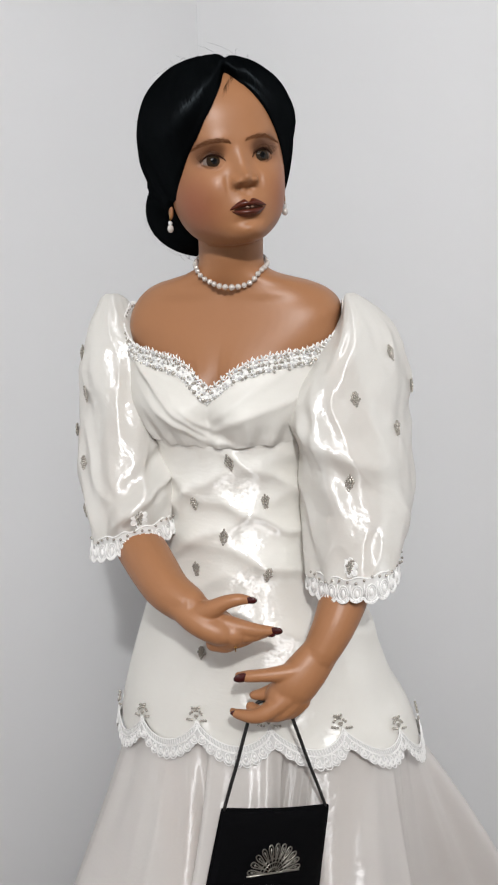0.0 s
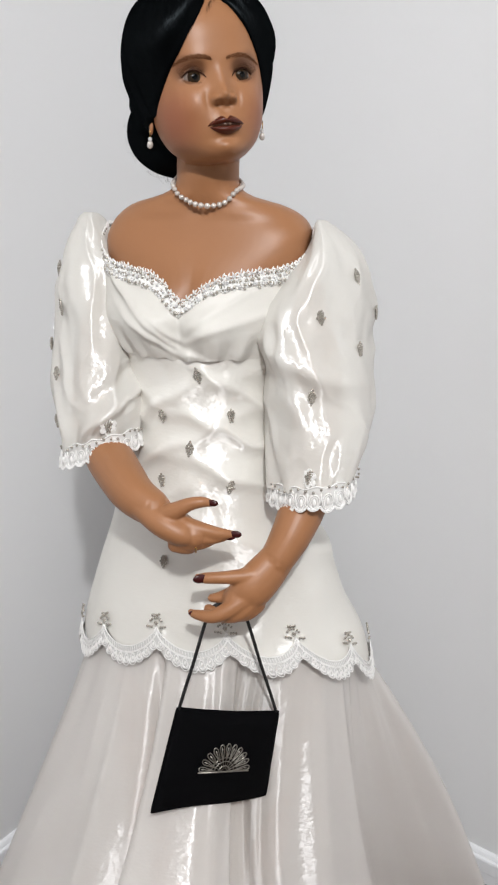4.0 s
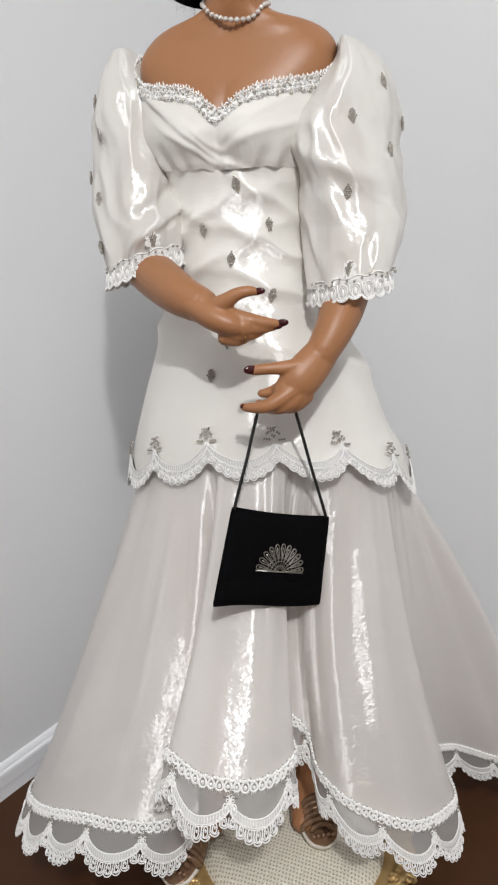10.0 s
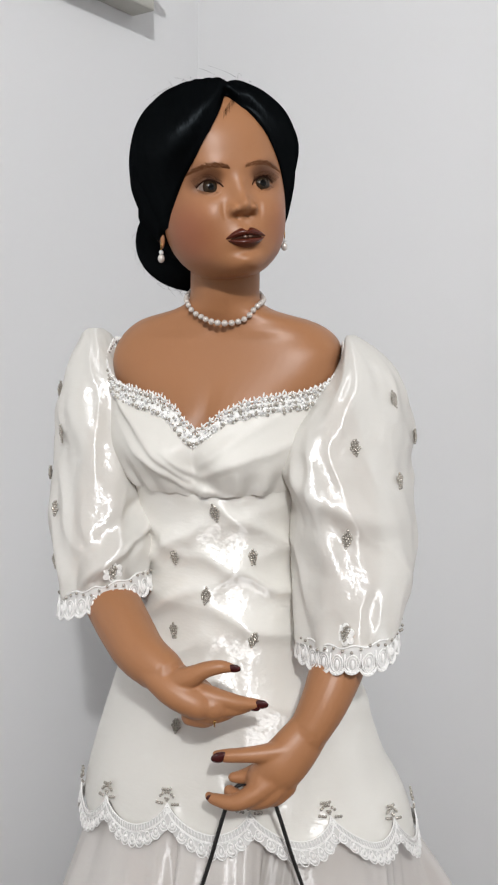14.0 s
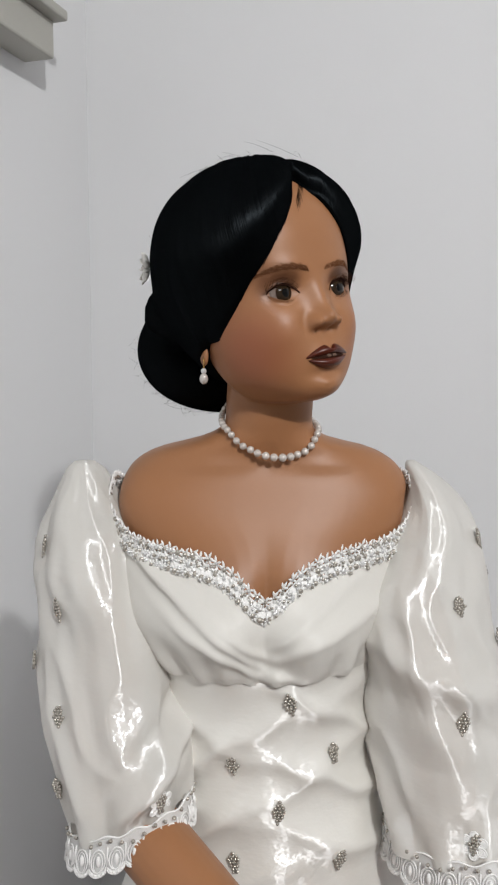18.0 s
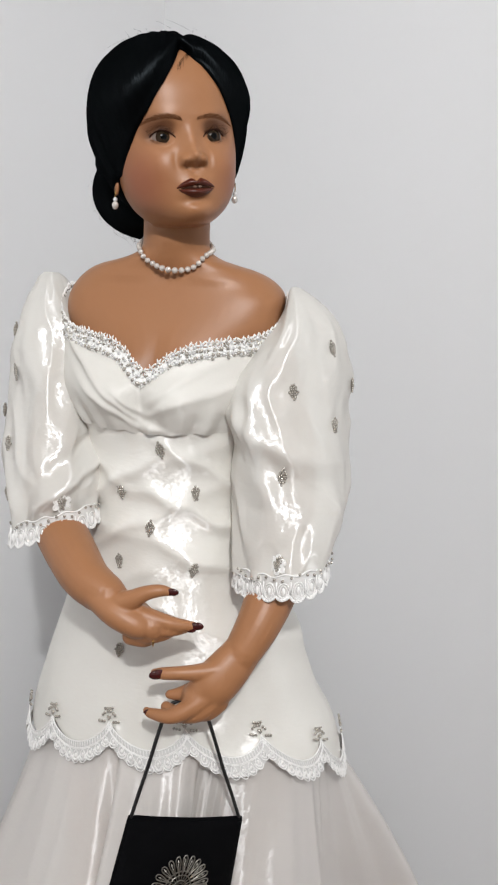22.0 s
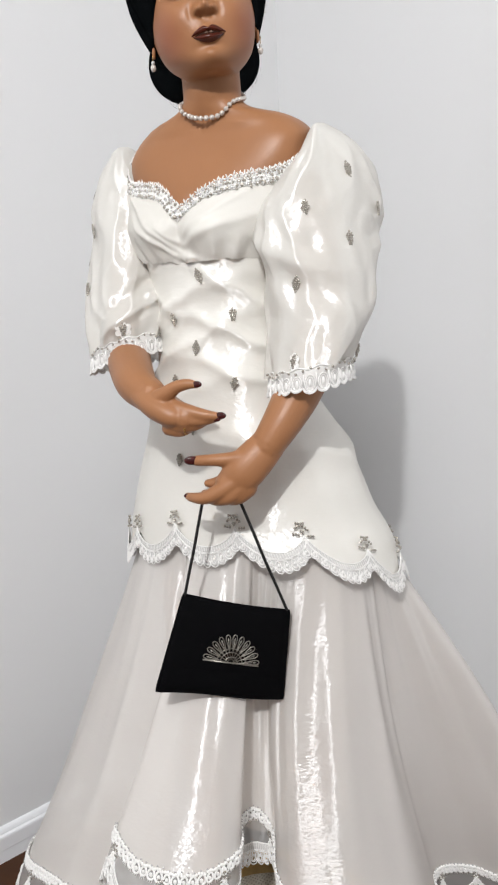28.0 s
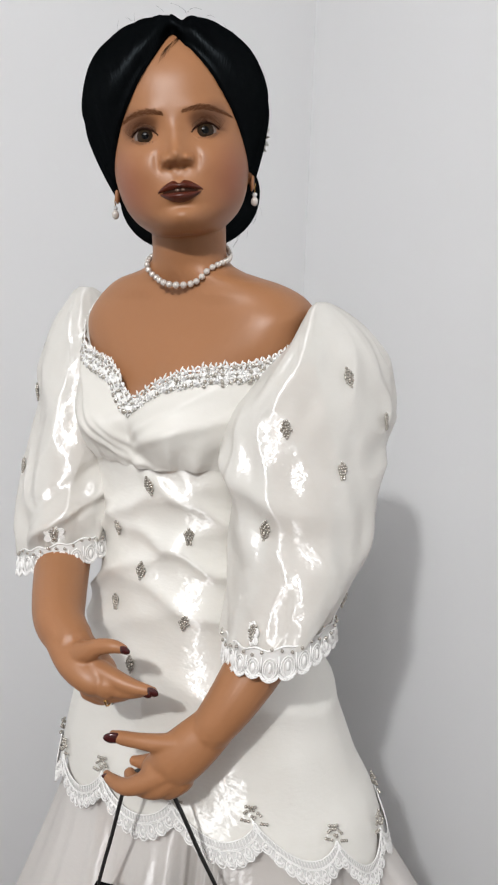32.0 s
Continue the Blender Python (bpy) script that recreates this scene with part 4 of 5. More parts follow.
def make_sleeve(rows, name, side, label):
    n, m, rings = 200, 120, []
    lo, hi = rows[0][0], rows[-1][0]
    for k in range(m + 1):
        z = lo + (hi - lo) * k / m
        ring = []
        s = (z - lo) / (hi - lo)
        keep = min(1.0, (1 - s) * 5)
        for i in range(n):
            t = 2 * math.pi * i / n + math.pi
            c = V((math.sin(t), math.cos(t), 0))
            d = noise.noise(V((1.5 * c.x + 3 * side, 1.5 * c.y, z * 11))) * 0.0060
            d += (0.35 - abs(noise.noise(V((1.7 * c.x + 5 * side, 1.7 * c.y, (z + 0.03 * c.x) * 19 + 4))))) * 0.0070
            d += noise.noise(V((3.5 * c.x + 5 * side, 3.5 * c.y, z * 30))) * 0.0024
            a = math.atan2(math.sin(t), math.cos(t))
            if side < 0:  # the crease from the inner elbow down to the cuff
                near = 1 / (1 + math.exp(-9 * (a + 0.45))) / (1 + math.exp(9 * (a - 1.7)))
                d += near * (0.0085 * math.exp(-(((z - 0.868 - 0.030 * a) / 0.0095) ** 2)) - 0.0050 * math.exp(-(((z - 0.890 - 0.034 * a) / 0.011) ** 2)))
            else:  # a slack fold across the front
                near = 1 / (1 + math.exp(-8 * (a + 1.5))) / (1 + math.exp(8 * (a - 0.7)))
                d += near * (0.0050 * math.exp(-(((z - 0.935 + 0.022 * a) / 0.012) ** 2)) - 0.0040 * math.exp(-(((z - 0.908 + 0.016 * a) / 0.014) ** 2)))
            d += 0.0028 * math.sin(9 * t + 2 * side) * math.exp(-((s / 0.12) ** 2))
            ring.append(sleeve_at(rows, t, z, side, d * keep))
        rings.append(ring)
    ob = part(name, Geo().add(loft(rings, True, (False, True))), SLEEVE, dress, label)
    # lace cuff: a scalloped gauze band with corded ovals, and a row of beads
    lace, row = Geo(), Geo()
    pets = 22

    def hang(t, drop, out):
        p = sleeve_at(rows, t, lo, side, 0.0030 + 0.0020 * math.sin(3 * t + side) + out)
        return p + V((0, 0, -drop)) + V((math.sin(t), -math.cos(t), 0)) * 0.14 * drop

    def low(t):
        return 0.0130 + 0.0045 * abs(math.sin(pets * t / 2)) ** 0.6 + 0.0016 * math.sin(2.5 * t + 1)

    base = [[hang(2 * math.pi * i / 264, (-0.006 + 0.0015 * math.sin(13 * 2 * math.pi * i / 264)) * (1 - k / 4) + low(2 * math.pi * i / 264) * k / 4, 0.0) for i in range(264)] for k in range(5)]
    cuff = part("cuff_lace", Geo().add(loft(base)), GAUZE, ob, "white scalloped lace cuff with corded ovals")
    for off in (0.0, -0.0016):
        lace.add(tube([hang(2 * math.pi * i / 264, low(2 * math.pi * i / 264) + off, 0.0008) for i in range(264)], 0.0007, 4, 1, (0, 0, 1), True))
    for i in range(pets):
        t0, wd = 2 * math.pi * (i + 0.5) / pets, 2 * math.pi / pets
        for wide, top, fat in ((0.40, 0.001, 0.0006), (0.26, 0.003, 0.0004)):
            deep = low(t0) - 0.0026
            lace.add(tube([hang(t0 + wd * wide * math.sin(b), deep - (deep - top) * (1 + math.cos(b)) / 2, 0.0008) for b in [2 * math.pi * q / 12 for q in range(12)]], fat, 4, 1, (0, 0, 1), True))
        lace.add(ball(hang(t0, 0.0088, 0.0004), 0.0026, 8, 6, (0.62, 0.62, 1.5)))
        for q in range(4):
            lace.add(ball(hang(t0 + wd * (q - 1.5) * 0.2, low(t0 + wd * (q - 1.5) * 0.2) - 0.0010, 0.0006), 0.0013, 6, 4))
        lace.add(tube([hang(t0 + wd / 2, 0.000, 0.0008), hang(t0 + wd / 2, low(t0 + wd / 2), 0.0008)], 0.0007, 4))
    lace.add(tube([hang(2 * math.pi * i / 132, -0.0055 + 0.0012 * math.sin(13 * 2 * math.pi * i / 132), 0.0008) for i in range(132)], 0.0007, 4, 1, (0, 0, 1), True))
    tagged(part("lace_loop", lace, LACE, cuff), kind="stuff")
    for i in range(38):
        t = 2 * math.pi * i / 38
        p = sleeve_at(rows, t, lo, side, 0.0055) + V((0, 0, 0.0035 + 0.002 * math.sin(9 * t)))
        row.add(ball(p, 0.0014, 8, 6))
    tagged(part("beading", row, BEAD, cuff), kind="stuff")
    return ob


left_sleeve = make_sleeve(SLEEVE_L, "sleeve", 1, "full cream organza sleeve with a raised shoulder peak")
right_sleeve = make_sleeve(SLEEVE_R, "sleeve", -1, "full cream organza sleeve with a raised shoulder peak")

# ---- the flared skirt of sheer organza ----
HEM = [  # x, y, height, angle at the hip
    (-0.26, 0.92, 0.125, -100), (-0.282, 0.80, 0.165, -80), (-0.245, 0.71, 0.205, -64), (-0.17, 0.645, 0.240, -48), (-0.100, 0.632, 0.238, -38), (-0.056, 0.662, 0.240, -30),
    (-0.085, 0.632, 0.332, -26), (-0.048, 0.592, 0.328, -16), (0.014, 0.588, 0.322, -6), (0.052, 0.625, 0.326, 2), (0.042, 0.680, 0.322, 6), (0.057, 0.705, 0.316, 11), (0.078, 0.695, 0.298, 16),
    (0.087, 0.665, 0.268, 21), (0.12, 0.635, 0.247, 29), (0.185, 0.625, 0.224, 40), (0.245, 0.668, 0.206, 51), (0.262, 0.735, 0.192, 58), (0.258, 0.800, 0.180, 63), (0.310, 0.850, 0.150, 70),
    (0.385, 0.860, 0.115, 79), (0.46, 0.88, 0.09, 90), (0.38, 1.05, 0.05, 125), (0.05, 1.12, 0.04, 180), (-0.16, 1.06, 0.05, 225)]
hem_curve = smooth_path(HEM[:-1] + [HEM[-1]] + [(*HEM[0][:3], 260)], 16)[:-1]


def skirt_at(i, w, grow=0.0):
    """A place on the skirt: i along the hem, w from the hip (0) to the hem (1) and past it."""
    h = hem_curve[i % len(hem_curve)]
    t = radians(h[3]) 
    top = torso(t + PSI, edge_top(t + PSI) - 0.004, -0.010)
    e = V([float(a) for a in h[:3]])
    p = top.lerp(e, w)
    flare = V((e.x - top.x, e.y - top.y, 0))
    p -= flare * (0.20 - 0.14 * min(1.0, abs(h[3]) / 75 if abs(h[3]) < 130 else 1.0) - 0.14 * math.exp(-(((h[3] - 95) / 28) ** 2))) * math.sin(math.pi * min(max(w, 0.0), 1.0))
    out = V((h[0] - 0.05, h[1] - 0.86, 0)).normalized()
    s = min(max(w, 0.0), 1.0)
    # the front folds are already deep close under the lace
    round_hem = V((0.05 + 0.31 * math.sin(t), 0.86 - 0.23 * math.cos(t), 0))
    p += V((e.x - round_hem.x, e.y - round_hem.y, 0)) * 0.22 * math.sin(math.pi * s) * math.exp(-(((h[3] - 5) / 50) ** 4))
    k = i % len(hem_curve)
    ease = math.sin(math.pi * min(s * 1.1, 1.0)) + 0.35 * s
    p += out * ease * (0.0085 * noise.noise(V((k * 0.085, s * 1.1, 2.0))) + 0.0016 * noise.noise(V((k * 0.19, s * 0.9, 7.0))))
    if grow:
        p += V((h[0] - 0.05, h[1] - 0.86, 0)).normalized() * grow
    return p


N = len(hem_curve)
rings = [[skirt_at(i, w / 60) for i in range(N)] for w in range(61)]
skirt = part("skirt", Geo().add(loft(rings)), SHEER, dress, "sheer pearly organza skirt flared in deep folds")
lin = [[torso(2 * math.pi * i / 60, 0.62, -0.022).lerp(V((0.04 + 0.10 * math.sin(2 * math.pi * i / 60), 0.90 - 0.07 * math.cos(2 * math.pi * i / 60), 0.185)), w / 8) for i in range(60)] for w in range(9)]
part("lining", Geo().add(loft(lin)), LINING, dress, "beige lining under the sheer skirt")


# ---- lace on edges ----
class Edge:
    """A closed edge with a way down and out at each place, addressed by metres along it."""

    def __init__(self, pts, downs):
        self.p = [V(p) for p in pts]
        n = len(self.p)
        self.d = [V(d).normalized() for d in downs]
        self.o = []
        for i in range(n):
            along = (self.p[(i + 1) % n] - self.p[i - 1]).normalized()
            self.o.append(self.d[i].cross(along).normalized())
        self.s = [0.0]
        for i in range(n):
            self.s.append(self.s[-1] + (self.p[(i + 1) % n] - self.p[i]).length)
        self.length = self.s[-1]
        self.sa = np.array(self.s)

    def at(self, s, down=0.0, out=0.0):
        s %= self.length
        i = min(int(np.searchsorted(self.sa, s, side="right")) - 1, len(self.p) - 1)
        u, j = (s - self.s[i]) / max(self.s[i + 1] - self.s[i], 1e-9), (i + 1) % len(self.p)
        return self.p[i].lerp(self.p[j], u) + self.d[i].lerp(self.d[j], u) * down + self.o[i].lerp(self.o[j], u) * out


def loop(edge, s, down, w, h, fat, out, seg=5, turns=12, squeeze=0.0):
    pts = []
    for q in range(turns):
        b = 2 * math.pi * q / turns
        pts.append(edge.at(s + w * math.cos(b) * (1 - squeeze * math.sin(b)), down - h * math.sin(b), out))
    return tube(pts, fat, seg, 1.0, (0.3, 0.2, 1), True)


def strip(edge, a, b, step, lo, hi, out, rows=3):
    """A band between two depths below the edge, from a to b metres along it."""
    n = max(2, int((b - a) / step))
    rings = []
    for k in range(rows + 1):
        rings.append([edge.at(a + (b - a) * i / n, lo(a + (b - a) * i / n) + (hi(a + (b - a) * i / n) - lo(a + (b - a) * i / n)) * k / rows, out) for i in range(n + 1)])
    return loft(rings, False)


def blossom(g, edge, s, down, size, out):
    """A small embroidered blossom of flat petals."""
    for q in range(6):
        b = 2 * math.pi * q / 6 + math.pi / 2
        g.add(loop(edge, s + size * 0.55 * math.cos(b), down - size * 0.55 * math.sin(b), size * 0.30, size * 0.30, size * 0.13, out, 5, 8))
    g.add(ball(edge.at(s, down, out), size * 0.22, 8, 5))


def sprig(g, edge, s, down, out, r=0.0012, big=1.0):
    """Bead rays round a lace peak: a row of three to each side and pairs above."""
    for x, y in ((-8.2, 0.3), (-6.1, 0), (-4.0, -0.2), (8.2, 0.3), (6.1, 0), (4.0, -0.2), (-5.2, 5.0), (-3.6, 6.3), (5.2, 5.2), (3.7, 6.6), (-1.2, 9.6), (1.1, 9.8), (-3.2, 9.6), (3.2, 10.4), (-1.0, 7.6), (1.4, 7.9), (-0.9, 3.6), (0.9, 3.4), (0, 2.2)):
        g.add(ball(edge.at(s + x * 0.001 * big, down - y * 0.001 * big, out), r, 8, 6))


def arc(edge, s, down, w, h, fat, out):
    """One rounded tongue of a lace edge."""
    return tube([edge.at(s - w * math.cos(b), down + h * math.sin(b), out) for b in [math.pi * q / 8 for q in range(9)]], fat, 4)


# the gown's scalloped edge
m = 480
ts = [2 * math.pi * i / m for i in range(m)]
gown_edge = Edge([torso(t, edge_top(t), 0.0040 + folds(t, edge_top(t))) for t in ts], [torso(t, edge_top(t) - 0.03, 0.0035) - torso(t, edge_top(t), 0.0040) for t in ts])
# metres along the edge at which the swags meet
meet = [gown_edge.s[int(round((((j - PHASE) % PEAKS) / PEAKS) * m)) % m] for j in range(PEAKS)]
meet.sort()
net, cords, knobs = Geo(), Geo(), Geo()
for j in range(PEAKS):
    a = meet[j]
    b = meet[j + 1] if j + 1 < PEAKS else meet[0] + gown_edge.length
    w = b - a

    def sag(s, a=a, w=w):
        return 0.024 * math.sin(math.pi * min(max((s - a) / w, 0.0), 1.0)) ** 0.72

    net.add(strip(gown_edge, a, b, 0.003, lambda s: sag(s) - 0.004, lambda s: sag(s) + 0.0175, 0.0022))
    for off, fat in ((-0.0040, 0.00065), (0.0030, 0.0005), (0.0042, 0.0005)):
        pts = [gown_edge.at(a + w * q / 22, sag(a + w * q / 22) + off, 0.0030) for q in range(23)]
        cords.add(tube(pts, fat, 5))
    cells = 9
    for q in range(cells):
        s = a + w * (q + 0.5) / cells
        big = 0.78 + 0.34 * math.sin(math.pi * (q + 0.5) / cells)
        d = sag(s) + 0.0045
        cords.add(arc(gown_edge, s, d + 0.0075 * big, w / cells * 0.52, 0.0058 * big, 0.00065, 0.0030))
        cords.add(arc(gown_edge, s, d + 0.0060 * big, w / cells * 0.40, 0.0045 * big, 0.0005, 0.0030))
        cords.add(loop(gown_edge, s, d + 0.0052 * big, w / cells * 0.30, 0.0046 * big, 0.0005, 0.0030))
        cords.add(ball(gown_edge.at(s, d + 0.0056 * big, 0.0026), 0.0015, 7, 5, (1, 0.6, 1.6)))
    for q in range(26):
        s = a + w * (q + 0.5) / 26
        cords.add(tube([gown_edge.at(s, sag(s) - 0.0038, 0.0028), gown_edge.at(s + 0.0006, sag(s) + 0.0030, 0.0028)], 0.00032, 4))
    blossom(cords, gown_edge, a, 0.0020, 0.0040, 0.0030)
    sprig(knobs, gown_edge, a, -0.0045, 0.0034, 0.0014, 1.35)
band = part("edge_lace", net, GAUZE, dress, "white scalloped lace along the gown's edge")
tagged(part("lace_cord", cords, LACE, band), kind="stuff")
tagged(part("beading", knobs, BEAD, band, "small silver beads"), kind="stuff")

# the skirt's hem: a braid of loops, then sheer lace in deep scallops
M = N
hem = Edge([skirt_at(i, 1.0) for i in range(M)], [skirt_at(i, 1.0) - skirt_at(i, 0.93) + V((0, 0, -0.004)) for i in range(M)])
braid = Geo()
step = 0.0088
for k in range(int(hem.length / step)):
    s = k * step
    big = 1 + 0.10 * math.sin(k * 2.3)
    braid.add(loop(hem, s, 0.0050, 0.0036 * big, 0.0050 * big, 0.0013, 0.0020, 6, 12, 0.25))
    braid.add(ball(hem.at(s, 0.0058, 0.0020), 0.0021 * big, 8, 6, (1, 0.7, 1.3)))
    for q in (-1, 0, 1):
        braid.add(tube([hem.at(s + q * 0.0014, 0.0095, 0.002), hem.at(s + q * 0.0026, 0.0128, 0.002)], [0.0005, 0.0002], 4))
    for q in range(3):
        braid.add(ball(hem.at(s + q * step / 3, -0.0010 + 0.0008 * math.sin(5.1 * k + 2 * q), 0.0022), 0.0019, 7, 5))
hem_braid = part("hem_braid", braid, LACE, dress, "thick white braid of loops above the hem")
tagged(hem_braid, kind="stuff")
glints = Geo()
for k in range(int(hem.length / 0.0065)):
    glints.add(ball(hem.at(k * 0.0065, -0.0040 + 0.0007 * math.sin(k * 1.9), 0.0028), 0.0010, 6, 4))
tagged(part("beading", glints, CRYSTAL, hem_braid), kind="stuff")

SCALLOPS = int(hem.length / 0.066)
wide = hem.length / SCALLOPS
sheer, gauze, cords, knobs = Geo(), Geo(), Geo(), Geo()


def swoop(s):
    return abs(math.sin(math.pi * ((s / wide) % 1.0))) ** 0.72


def belly(s):
    """How far the hem's lace hangs, uneven from scallop to scallop."""
    return 0.0175 + 0.020 * swoop(s) + 0.0015 * math.sin(s * 31)


sheer.add(strip(hem, 0.0, hem.length, 0.0035, lambda s: 0.0, belly, 0.0006, 4))
gauze.add(strip(hem, 0.0, hem.length, 0.0030, belly, lambda s: belly(s) + 0.0085, 0.0012, 2))
for j in range(SCALLOPS):
    a = j * wide
    for off, fat in ((0.0, 0.0009), (0.0085, 0.0006), (0.0100, 0.0006)):
        cords.add(tube([hem.at(a + wide * q / 22, belly(a + wide * q / 22 + 1e-6) + off, 0.0016) for q in range(23)], fat, 5))
    for q in range(24):
        s = a + wide * (q + 0.5) / 24
        cords.add(tube([hem.at(s, belly(s), 0.0016), hem.at(s + 0.0008, belly(s) + 0.0085, 0.0016)], 0.00035, 4))
    for q in range(8):
        s = a + wide * (q + 0.5) / 8
        d = belly(s) + 0.0098
        long = 0.75 + 0.45 * math.sin(math.pi * (q + 0.5) / 8)
        cords.add(arc(hem, s, d + 0.0080 * long, wide / 8 * 0.53, 0.0050 * long, 0.0008, 0.0014))
        cords.add(arc(hem, s, d + 0.0062 * long, wide / 8 * 0.44, 0.0045 * long, 0.0006, 0.0014))
        cords.add(loop(hem, s, d + 0.0050 * long, 0.0021, 0.0048 * long, 0.00075, 0.0014, 5, 12))
        cords.add(ball(hem.at(s, d + 0.0045 * long, 0.0014), 0.0013, 7, 5, (1, 0.7, 1.9)))
        cords.add(tube([hem.at(s - wide / 16, d, 0.0014), hem.at(s - wide / 16, d + 0.0085 * long, 0.0014)], 0.0008, 4))
    blossom(cords, hem, a, 0.0175, 0.0052, 0.0020)
    for q in (-1, 1):
        cords.add(loop(hem, a + q * 0.0042, 0.0275, 0.0026, 0.0058, 0.0008, 0.0018, 5, 10))
        cords.add(ball(hem.at(a + q * 0.0042, 0.0275, 0.0018), 0.0018, 7, 5, (1, 0.7, 1.7)))
    cords.add(ball(hem.at(a, 0.0240, 0.0018), 0.0016, 7, 5, (1, 0.7, 2.0)))
    sprig(knobs, hem, a, 0.0155, 0.0026, 0.0010, 0.85)
hem_lace = part("hem_lace", sheer, NET, dress, "sheer white lace hem in deep scallops")
part("lace_gauze", gauze, GAUZE, hem_lace)
tagged(part("lace_cord", cords, LACE, hem_lace), kind="stuff")
tagged(part("beading", knobs, BEAD, hem_lace), kind="stuff")

# ---- bead motifs on body and sleeves ----


def motif_mesh(name, rows, seed):
    rng = random.Random(seed)
    g, z = Geo(), 0.0075
    for count in rows:
        for q in range(count):
            g.add(ball(((q - (count - 1) / 2) * 0.00245 + rng.uniform(-0.0003, 0.0003), rng.uniform(0, 0.0005) - 0.0010, z + rng.uniform(-0.0003, 0.0003)), 0.00125, 8, 6))
        z -= 0.00215
    return g.mesh(name, BEAD)


MOTIFS = [motif_mesh("bead_motif", (1, 2, 3, 4, 3, 3, 2, 1), 1), motif_mesh("bead_motif", (2, 3, 3, 4, 3, 2, 1), 2), motif_mesh("bead_motif", (1, 3, 4, 3, 3, 2, 2), 3)]


def stud(owner, places):
    find = nearest(owner.data)
    for k, p in enumerate(places):
        q, nrm = find(p)
        if (q - V((0.03, 0.84, q.z))).dot(nrm) < 0:
            nrm = -nrm
        nrm = (nrm + 1.5 * V((q.x - owner_axis[0], q.y - owner_axis[1], 0)).normalized()).normalized()
        x = V((0, 0, 1)).cross(-nrm).normalized() * -1
        x = nrm.cross(V((0, 0, 1))).normalized() * -1
        z = x.cross(-nrm).normalized()
        if z.z < 0:
            x, z = -x, -z
        mtx = Matrix((x, -nrm, z)).transposed().to_4x4()
        mtx = mtx @ Matrix.Rotation(radians((k * 37) % 30 - 15), 4, "Y")
        mtx.translation = q + nrm * 0.0012
        ob = new("bead_motif", MOTIFS[k % 3])
        ob.parent = owner
        ob.matrix_basis = mtx


owner_axis = (0.02, 0.82)
stud(gown_body, [(0.016, 0.753, 0.926), (-0.015, 0.772, 0.882), (0.048, 0.745, 0.883), (0.005, 0.743, 0.848), (0.047, 0.735, 0.808), (-0.027, 0.75, 0.812), (-0.003, 0.74, 0.762), (-0.023, 0.741, 0.723)])
owner_axis = (0.139, 0.785)
stud(left_sleeve, [(0.177, 0.752, 1.029), (0.131, 0.729, 0.984), (0.182, 0.734, 0.957), (0.126, 0.715, 0.912), (0.117, 0.684, 0.837), (0.190, 0.80, 0.982), (0.190, 0.80, 0.898), (0.175, 0.765, 0.838)])
owner_axis = (-0.098, 0.83)
stud(right_sleeve, [(-0.130, 0.821, 0.981), (-0.130, 0.801, 0.910), (-0.079, 0.750, 0.871), (-0.137, 0.85, 1.019), (-0.148, 0.84, 0.938), (-0.132, 0.80, 0.862), (-0.06, 0.80, 0.862)])

# lace flower under the front motif of each cuff
for owner, place in ((left_sleeve, (0.117, 0.684, 0.837)), (right_sleeve, (-0.079, 0.750, 0.871))):
    q, nrm = nearest(owner.data)(place)
    if nrm.y > 0:
        nrm = -nrm
    x = nrm.cross(V((0, 0, 1))).normalized()
    z = x.cross(nrm).normalized()
    g = Geo()
    for k in range(6):
        b0 = 2 * math.pi * k / 6 + 0.5
        for wide, fat in ((1.0, 0.0006), (0.55, 0.0005)):
            pts = []
            for i in range(12):
                b = 2 * math.pi * i / 12
                r, w = 0.0060 + 0.0034 * wide * math.cos(b), 0.0030 * wide * math.sin(b)
                pts.append(q + nrm * 0.0012 + (x * math.cos(b0) + z * math.sin(b0)) * r + (z * math.cos(b0) - x * math.sin(b0)) * w)
            g.add(tube(pts, fat, 5, 1, tuple(nrm), True))
        turn = Matrix((x * math.cos(b0) + z * math.sin(b0), z * math.cos(b0) - x * math.sin(b0), nrm)).transposed()
        g.add(ball(q + nrm * 0.0010 + (x * math.cos(b0) + z * math.sin(b0)) * 0.0062, 0.0034, 10, 6, (1.0, 0.85, 0.14), turn))
    part("lace_flower", g, LACE, owner, "white lace flower under a bead motif")

# ---- pearl necklace ----
necklace = thing("pearl_necklace", "string of cream pearls round the doll's neck", "necklace", (0.021, 0.826, 1.08))
big_pearl = Geo().add(ball((0, 0, 0), 1.0, 16, 10)).mesh("pearl", PEARL)
skin_near = nearest(doll.data)


def neck_curve(a):
    """The string round the neck at an angle from the front, laid on the skin."""
    p = V((0.0205 + 0.0300 * math.sin(a), 0.8150 - 0.0310 * math.cos(a), 1.0862 + 0.042 * abs(math.sin(a / 2)) ** 2.1))
    q, nrm = skin_near(p)
    return q + nrm * 0.0027 if (p - q).dot(nrm) < 0.0027 else p


ring = [neck_curve(math.pi * i / 180) for i in range(-180, 180)]
for _ in range(6):
    ring = [(ring[i - 1] + ring[i] * 2 + ring[(i + 1) % 360]) / 4 for i in range(360)]


def string_pearl(p, r):
    ob = new("pearl", big_pearl)
    ob.parent = necklace
    ob.location, ob.scale = p - necklace.location, (r, r, r)


